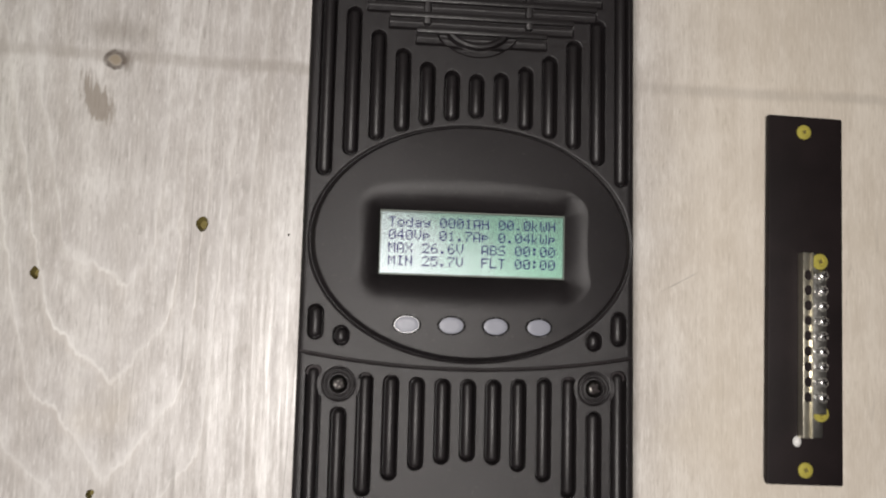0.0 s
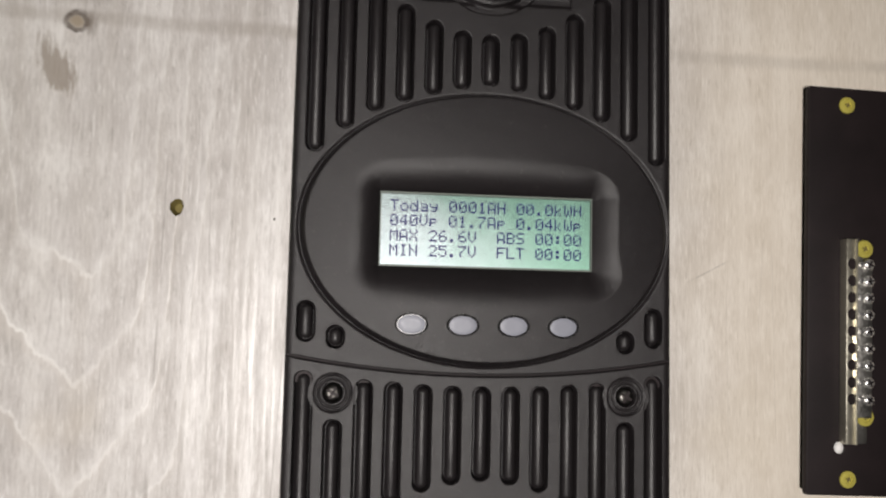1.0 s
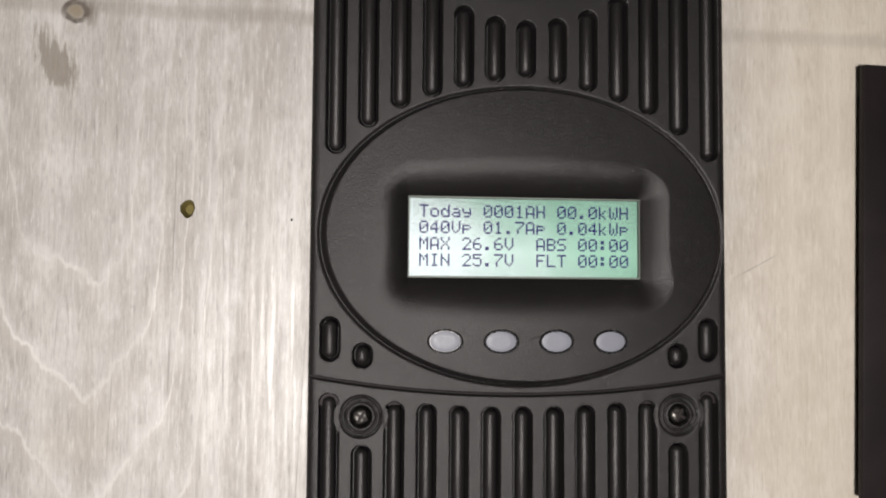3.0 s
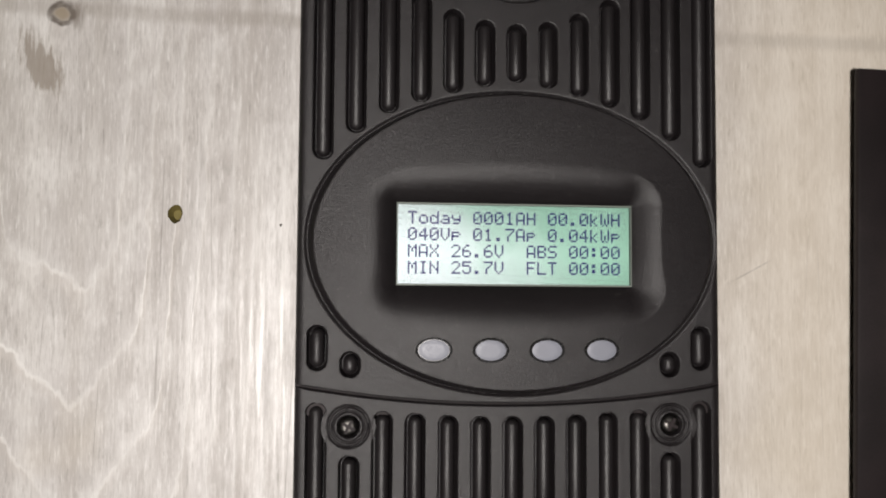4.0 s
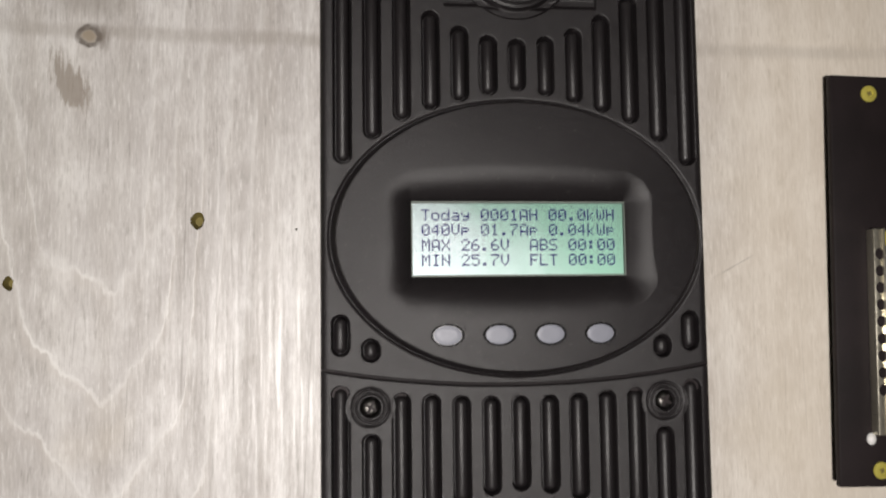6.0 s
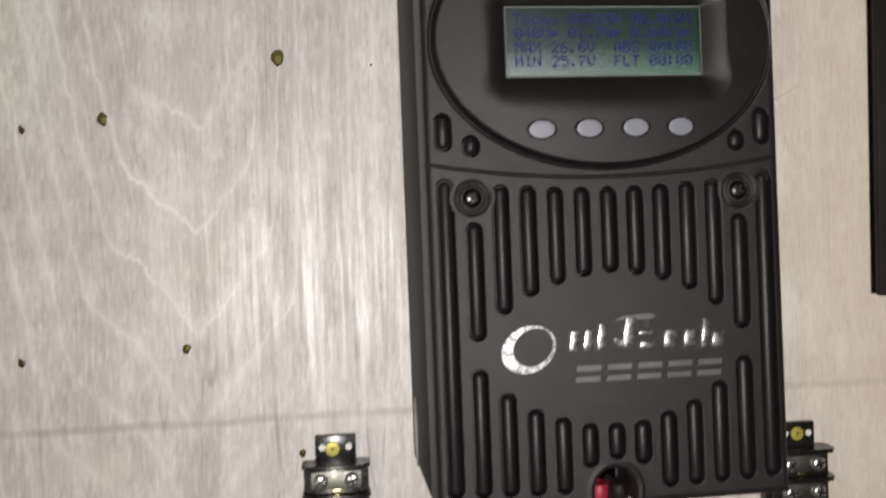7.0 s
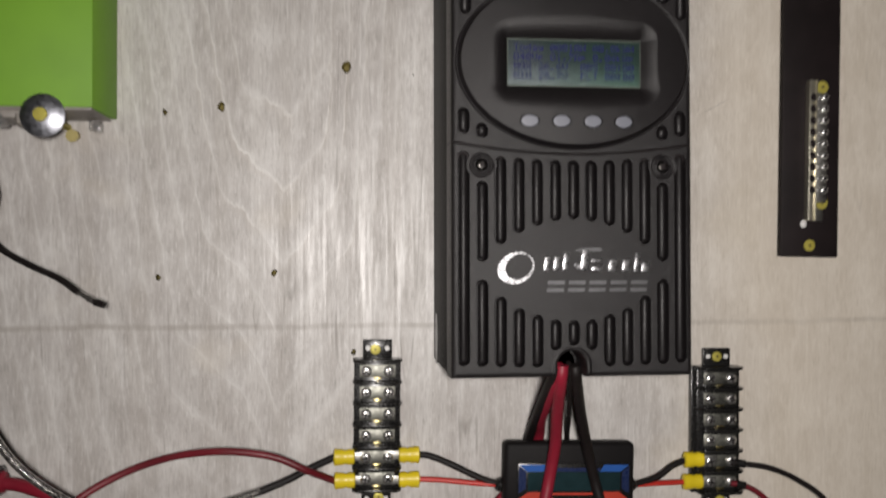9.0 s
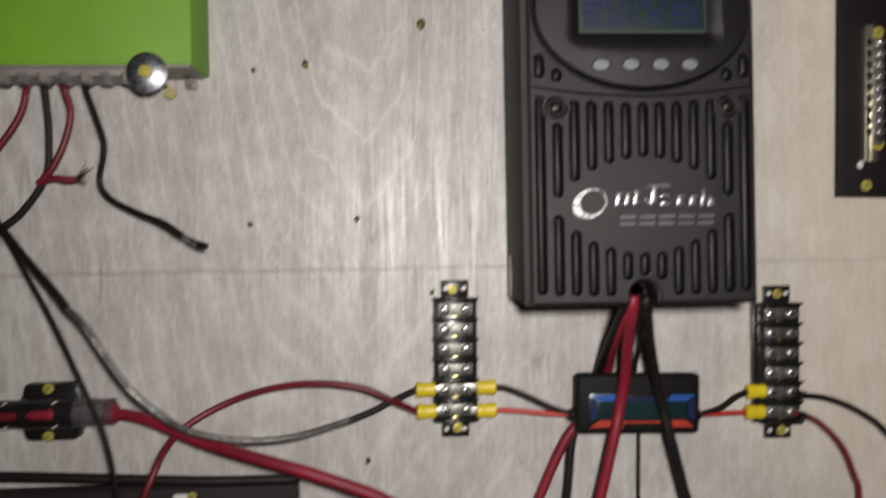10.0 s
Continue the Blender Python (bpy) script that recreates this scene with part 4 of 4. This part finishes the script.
# ---------- the bus bar on its block ----------
def bus_block():
    """The block leans a little: built upright round its middle, then turned."""
    cx, cz = 0.2050, 1.3785
    ob = thing("backing_block", (cx, 0, cz), "black painted mounting panel on a spacer screwed to the board", "panel")
    part("panel", box(cx - 0.0213, cx + 0.0238, -0.0135, -0.0180, cz - 0.1062, cz + 0.1062, 0.0012), BLACK_MATT, ob)
    part("spacer", box(cx - 0.0135, cx + 0.0170, 0.0, -0.0140, cz - 0.0950, cz + 0.0950, 0.0010), BLACK_MATT, ob)
    ob.rotation_euler = (0, radians(1.3), 0)
    bar = thing("bus_bar", (cx - 0.0006, -0.018, cz - 0.027), "nickel-plated earth bus bar with a row of screws", "bus bar")
    x0 = cx - 0.0031
    z0, z1 = cz - 0.0795, cz + 0.0250
    part("bar", box(x0 + 0.0042, x0 + 0.0125, -0.0180, -0.0250, z0 + 0.0135, z1 - 0.0125, 0.0005), STEEL, bar)
    part("foot", box(x0 + 0.0040, x0 + 0.0130, -0.0180, -0.0196, z0, z0 + 0.0140, 0.0004), STEEL, bar)
    part("foot", box(x0 + 0.0040, x0 + 0.0130, -0.0180, -0.0196, z1 - 0.0135, z1, 0.0004), STEEL, bar)
    part("side_rail", box(x0 - 0.0012, x0 + 0.0036, -0.0180, -0.0245, z0, z1, 0.0005), PALE_BRASS, bar, "bright side rail")
    part("brass_edge", box(x0 + 0.0034, x0 + 0.0043, -0.0180, -0.0258, z0, z1, 0.0002), PALE_BRASS, bar, "thin brass edge")
    for k in range(9):
        z = cz + 0.0120 - k * 0.0086
        part("wire_hole", turned([(0.0029, 0), (0.0029, 0.0002)], (x0 + 0.0017, -0.0245, z), steps=18, sx=0.78), BLACK_MATT, bar)
        part("clamp", box(x0 + 0.0048, x0 + 0.0075, -0.0248, -0.0262, z - 0.0014, z + 0.0014, 0.0004), NICKEL, bar)
        cross_screw(bar, (x0 + 0.0102, -0.0248, z), 0.0029, 0.0022, NICKEL, "bar_screw", 0.4 + k)
    bar.rotation_euler = (0, radians(1.3), 0)
    solo("sealant_dab", turned([(0.0022, 0), (0.0026, 0.0012), (0.0017, 0.0026), (0.0006, 0.003)], (0.1987, -0.0180, 1.2968), steps=10, sz=1.2), WHITE_PLASTIC, "small white dab of sealant on the block", "dab")
    for sx, sz, y, r in ((0.2068, 1.4750, -0.0184, 0.0044), (0.2036, 1.2808, -0.0184, 0.0044), (0.2140, 1.3988, -0.0200, 0.0047), (0.2126, 1.3124, -0.0200, 0.0047)):
        wood_screw(sx, y, sz, r)


bus_block()


# ---------- the green unit ----------
def green_unit():
    x0, x1, z0, z1, y = -0.560, -0.3020, 1.3680, 1.5400, -0.0500
    ob = thing("green_controller", ((x0 + x1) / 2, 0, z0), "lime green metal controller box with wires below", "controller box")
    shell = box(x0, x1, 0.0, y, z0 + 0.0015, z1, 0.0012)
    for v in shell.verts:  # the sides flare a little towards the board
        v.co.x += 0.0030 * (1 + v.co.y / 0.05) * (1 if v.co.x > -0.43 else -1)
    part("shell", shell, GREEN, ob)
    under = part("under_panel", box(x0 + 0.001, x1 - 0.001, -0.0008, y + 0.0012, z0, z0 + 0.0030, 0.0004), GREY_PLASTIC, ob, "grey underside panel")
    part("terminal_block", box(x0 + 0.03, -0.3450, -0.012, -0.0450, z0 - 0.0052, z0 + 0.001, 0.0010), GREY_PLASTIC, ob, "grey terminal block")
    k = 0
    x = -0.4620
    while x < -0.347:
        part("clamp_port", turned([(0.0030, -0.0070), (0.0044, -0.0058), (0.0050, -0.0030), (0.0048, 0.0)], (x, -0.0385, z0 - 0.0030), "z", 14, sz=1.9), CLEAR if k % 2 else GREY_PLASTIC, under, "clear plastic wire port")
        x += 0.0142
        k += 1
    return ob


green_unit()


def washer_screw(x, y, z):
    ob = thing("washer_screw", (x, 0, z), "large domed steel washer on a yellow screw", "screw")
    part("washer", turned([(0.0040, -0.0002), (0.0136, -0.0016), (0.0142, -0.0008), (0.0140, 0.0002), (0.0105, 0.0020), (0.0060, 0.0032), (0.0042, 0.0034)], (x, y, z), steps=36), POLISHED, ob, "shiny domed washer")
    part("head", turned([(0.0042, 0.0030), (0.0046, 0.0040), (0.0042, 0.0050), (0.0025, 0.0052)], (x, y, z), steps=20), YELLOW_ZINC, ob)
    bm = tube([(x, 0.004, z), (x, y, z)], 0.0024, 12)
    part("shank", bm, YELLOW_ZINC, ob)
    return ob


washer_screw(-0.3322, -0.0525, 1.3635)
bm = tube([(-0.3275, 0.0, 1.3580), (-0.3268, -0.010, 1.3565)], 0.0042, 10, uneven=0.3)
solo("wall_plug", bm, PALE_YELLOW, "yellowish plug end under the green box", "plug")
solo("clear_clip", box(-0.3160, -0.3080, 0.0, -0.0100, 1.3600, 1.3675, 0.0016), CLEAR, "small clear plastic clip under the green box", "clip")

PV = "panel wires"
wire("panel_wire", [(-0.4240, -0.0270, 1.3640), (-0.4255, -0.0220, 1.3560), (-0.4310, -0.0200, 1.3390), (-0.4455, -0.0200, 1.3175), (-0.470, -0.018, 1.29), (-0.50, -0.012, 1.24)], 0.0026, RED_DARK, "red wire from the green box", PV)
wire("panel_wire", [(-0.4124, -0.0270, 1.3640), (-0.4122, -0.0220, 1.3560), (-0.4112, -0.0190, 1.3245), (-0.4145, -0.0170, 1.2959), (-0.4306, -0.0160, 1.2716), (-0.4467, -0.0160, 1.2580), (-0.475, -0.014, 1.24)], 0.0026, BLACK_WIRE, "black wire from the green box", PV)
wire("panel_wire", [(-0.3981, -0.0270, 1.3640), (-0.3978, -0.0230, 1.3560), (-0.3944, -0.0220, 1.3408), (-0.3988, -0.0220, 1.3203), (-0.4080, -0.0218, 1.3010), (-0.4150, -0.0212, 1.2935)], 0.0026, RED_DARK, "red wire from the green box with a cut end", PV)


def frayed_end():
    ob = thing("frayed_wire", (-0.41, -0.021, 1.2925), "short dark red wire end with frayed strands", "wire", PV)
    part("sleeve", tube([(-0.4190, -0.0200, 1.2905), (-0.4080, -0.0214, 1.2935), (-0.3985, -0.0210, 1.2922), (-0.3920, -0.0205, 1.2925)], 0.0026, uneven=0.1), RED_DARK, ob)
    rng = random.Random(4)
    for k in range(14):
        e = Vector((-0.3825 + rng.uniform(-0.005, 0.003), -0.0205 + rng.uniform(-0.004, 0.004), 1.2935 + rng.uniform(-0.006, 0.012)))
        s = Vector((-0.3925, -0.0205, 1.2925 + rng.uniform(-0.0012, 0.0012)))
        part("strand", tube([s, (s + e) / 2 + Vector((0, 0, rng.uniform(-0.0012, 0.0006))), e], 0.00028, 5, 4), COPPER if k % 3 == 0 else DARK_STEEL, ob)
    return ob


frayed_end()


def loose_wire():
    ob = thing("loose_wire", (-0.385, -0.02, 1.36), "black wire from the green box with a bare cut end", "wire", PV)
    part("insulation", tube([(-0.3830, -0.0260, 1.3640), (-0.3815, -0.0270, 1.3555), (-0.3742, -0.0290, 1.3353), (-0.3684, -0.0310, 1.3148), (-0.3735, -0.0260, 1.2915), (-0.3668, -0.0270, 1.2787), (-0.3475, -0.0320, 1.2680), (-0.3240, -0.0460, 1.2590), (-0.3095, -0.0520, 1.2498)], 0.0021, uneven=0.05), BLACK_WIRE, ob)
    part("bare_end", tube([(-0.3105, -0.0517, 1.2504), (-0.3030, -0.0548, 1.2464), (-0.2975, -0.0568, 1.2437)], 0.0019, uneven=0.35), CLEAR_JACKET, ob, "bare twisted strands")
    part("tip", tube([(-0.2980, -0.0566, 1.2439), (-0.2918, -0.0590, 1.2422)], 0.0024, uneven=0.2), BLACK_WIRE, ob)
    return ob


loose_wire()

# ---------- wires across the lower board ----------
wire("clear_jacket_wire", [(-0.52, -0.010, 1.33), (-0.478, -0.014, 1.292), (-0.4466, -0.0200, 1.2596), (-0.4252, -0.0350, 1.2389), (-0.3969, -0.0500, 1.2112), (-0.3880, -0.0550, 1.2010)], 0.0029, BLACK_WIRE, "black sleeved end of the clear-jacketed wire", "lower wires")
wire("clear_jacket_wire", [(-0.3880, -0.0550, 1.2010), (-0.3757, -0.0600, 1.1901), (-0.3603, -0.0620, 1.1668), (-0.3445, -0.0640, 1.1453), (-0.3260, -0.0610, 1.1277), (-0.3055, -0.0520, 1.1126), (-0.2725, -0.0430, 1.1037), (-0.2370, -0.0390, 1.1045), (-0.1974, -0.0250, 1.1122)], 0.0027, CLEAR_JACKET, "clear-jacketed braided speaker wire curving to the strip", "lower wires")
wire("clear_jacket_wire", [(-0.1974, -0.0250, 1.1122), (-0.1800, -0.0210, 1.1182), (-0.1660, -0.0170, 1.1243), (-0.1474, -0.0118, 1.1314)], 0.0025, BLACK_WIRE, "dark end of the clear-jacketed wire at the strip", "lower wires")
wire("thin_wire", [(-0.49, -0.010, 1.30), (-0.4467, -0.0200, 1.2565), (-0.4215, -0.0350, 1.2228), (-0.3995, -0.0450, 1.1874), (-0.3773, -0.0550, 1.1451), (-0.3624, -0.0620, 1.1150), (-0.3561, -0.0600, 1.0796), (-0.354, -0.055, 1.04), (-0.355, -0.04, 0.96)], 0.0017, BLACK_WIRE, "thin dark wire hanging over the fuse holder", "lower wires")
wire("feed_wire", [(-0.3900, -0.0450, 1.0000), (-0.3640, -0.0520, 1.0280), (-0.3450, -0.0560, 1.0560), (-0.3336, -0.0545, 1.0813), (-0.3270, -0.0440, 1.0985), (-0.3159, -0.0280, 1.1119), (-0.2882, -0.0200, 1.1265), (-0.2556, -0.0220, 1.1369), (-0.2212, -0.0280, 1.1408), (-0.1887, -0.0290, 1.1366), (-0.1650, -0.0270, 1.1258), (-0.1474, -0.0118, 1.1148)], 0.0025, RED_DARK, "dark red wire arching to the strip", "lower wires")
wire("main_cable", [(-0.3700, -0.0170, 1.1212), (-0.3550, -0.0200, 1.1195), (-0.3355, -0.0280, 1.1150), (-0.3015, -0.0420, 1.1038), (-0.2630, -0.0580, 1.0952), (-0.2285, -0.0660, 1.0865), (-0.1968, -0.0680, 1.0755), (-0.1735, -0.0690, 1.0660), (-0.1530, -0.0680, 1.0520), (-0.1420, -0.0660, 1.0400), (-0.128, -0.050, 0.98), (-0.12, -0.03, 0.88)], 0.0044, RED_WIRE, "thick red main cable from the fuse holder", "lower wires")


def fuse_holder():
    cx, cz = -0.4170, 1.1224
    ob = thing("fuse_holder", (cx, 0, cz), "black inline fuse holder with clear tube and red insert", "fuse holder")
    shape = [(-0.0215, 0.010), (-0.0190, 0.0195), (-0.0160, 0.0212), (0.0160, 0.0212), (0.0200, 0.0190), (0.0222, 0.010), (0.0222, -0.010), (0.0200, -0.0190), (0.0160, -0.0212), (-0.0160, -0.0212), (-0.0190, -0.0195), (-0.0215, -0.010)]
    part("saddle", slab([(cx + a, cz + b) for a, b in shape], 0.0, -0.0100, bevel=0.002), BLACK_GLOSS, ob)
    part("clamp_ridge", tube([(cx - 0.0190, -0.0150, cz), (cx + 0.0200, -0.0150, cz)], 0.0112, 20), BLACK_GLOSS, ob)
    part("window", turned([(0.0010, -0.0135), (0.0036, -0.0115), (0.0046, -0.0060), (0.0044, 0.0010), (0.0052, 0.0055), (0.0030, 0.0090), (0.0008, 0.0098)], (cx, -0.0226, cz + 0.0005), "x", 18), RED_WIRE, ob, "red plastic insert")
    part("dark_sleeve", turned([(0.0070, -0.060), (0.0100, -0.0585), (0.0104, -0.03), (0.0104, -0.012)], (cx, -0.0150, cz), "x", 24), BLACK_GLOSS, ob)
    part("tube", turned([(0.0100, 0.012), (0.0104, 0.016), (0.0104, 0.034), (0.0098, 0.0410), (0.0100, 0.0475), (0.0070, 0.0480)], (cx, -0.0150, cz), "x", 24), SMOKE, ob, "smoky clear tube")
    part("contact", turned([(0.0030, 0.016), (0.0040, 0.018), (0.0040, 0.031), (0.0046, 0.032), (0.0046, 0.040), (0.0034, 0.042)], (cx, -0.0195, cz), "x", 16), NICKEL, ob, "bright metal contact")
    part("red_cap", turned([(0.0058, 0.0400), (0.0074, 0.0415), (0.0074, 0.0495), (0.0056, 0.0510)], (cx, -0.0165, cz - 0.0008), "x", 18), RED_WIRE, ob, "red end seal")
    part("red_core", tube([(cx - 0.058, -0.0222, cz), (cx - 0.018, -0.0222, cz)], 0.0042, 14), RED_DARK, ob)
    # four white rods imitate glints at the corners of the holder
    for sx in (-0.0270, 0.0080):
        for sz in (-0.0082, 0.0092):
            part("painted_glint", tube([(cx + sx - 0.0016, -0.0238, cz + sz - 0.0008), (cx + sx + 0.0016, -0.0240, cz + sz + 0.0008)], 0.0006, 8), WHITE_PLASTIC, ob, "small white rod standing in for a glint")
    return ob


fuse_holder()
wood_screw(-0.4182, -0.0103, 1.1398, 0.0040)
wood_screw(-0.4188, -0.0103, 1.1046, 0.0040)


def breaker_box():
    x1 = -0.2372
    ob = thing("black_box", (-0.42, 0, 0.90), "black plastic enclosure with a flanged lid", "enclosure")
    part("flange", box(-0.62, x1, 0.0, -0.0200, 0.90, 1.0655, 0.0015), BLACK_MATT, ob)
    part("lid", box(-0.615, x1 - 0.0035, -0.0195, -0.0310, 0.905, 1.0470, 0.0025, 3), BLACK_MATT, ob)
    part("clip", box(-0.3270, -0.3165, -0.0195, -0.0226, 1.0575, 1.0618, 0.0012), WHITE_PLASTIC, ob, "small white clip")
    return ob


breaker_box()
wood_screw(-0.3135, -0.0206, 1.0596, 0.0034)
wire("flat_lead", [(-0.60, -0.020, 1.082), (-0.50, -0.0235, 1.0800), (-0.4455, -0.0245, 1.0795), (-0.3900, -0.0245, 1.0765), (-0.3155, -0.0215, 1.0712), (-0.2850, -0.0190, 1.0695), (-0.2600, -0.0170, 1.0688), (-0.2380, -0.0150, 1.0682)], 0.0038, BLACK_WIRE, "thick black lead lying along the top of the enclosure", "lower wires")
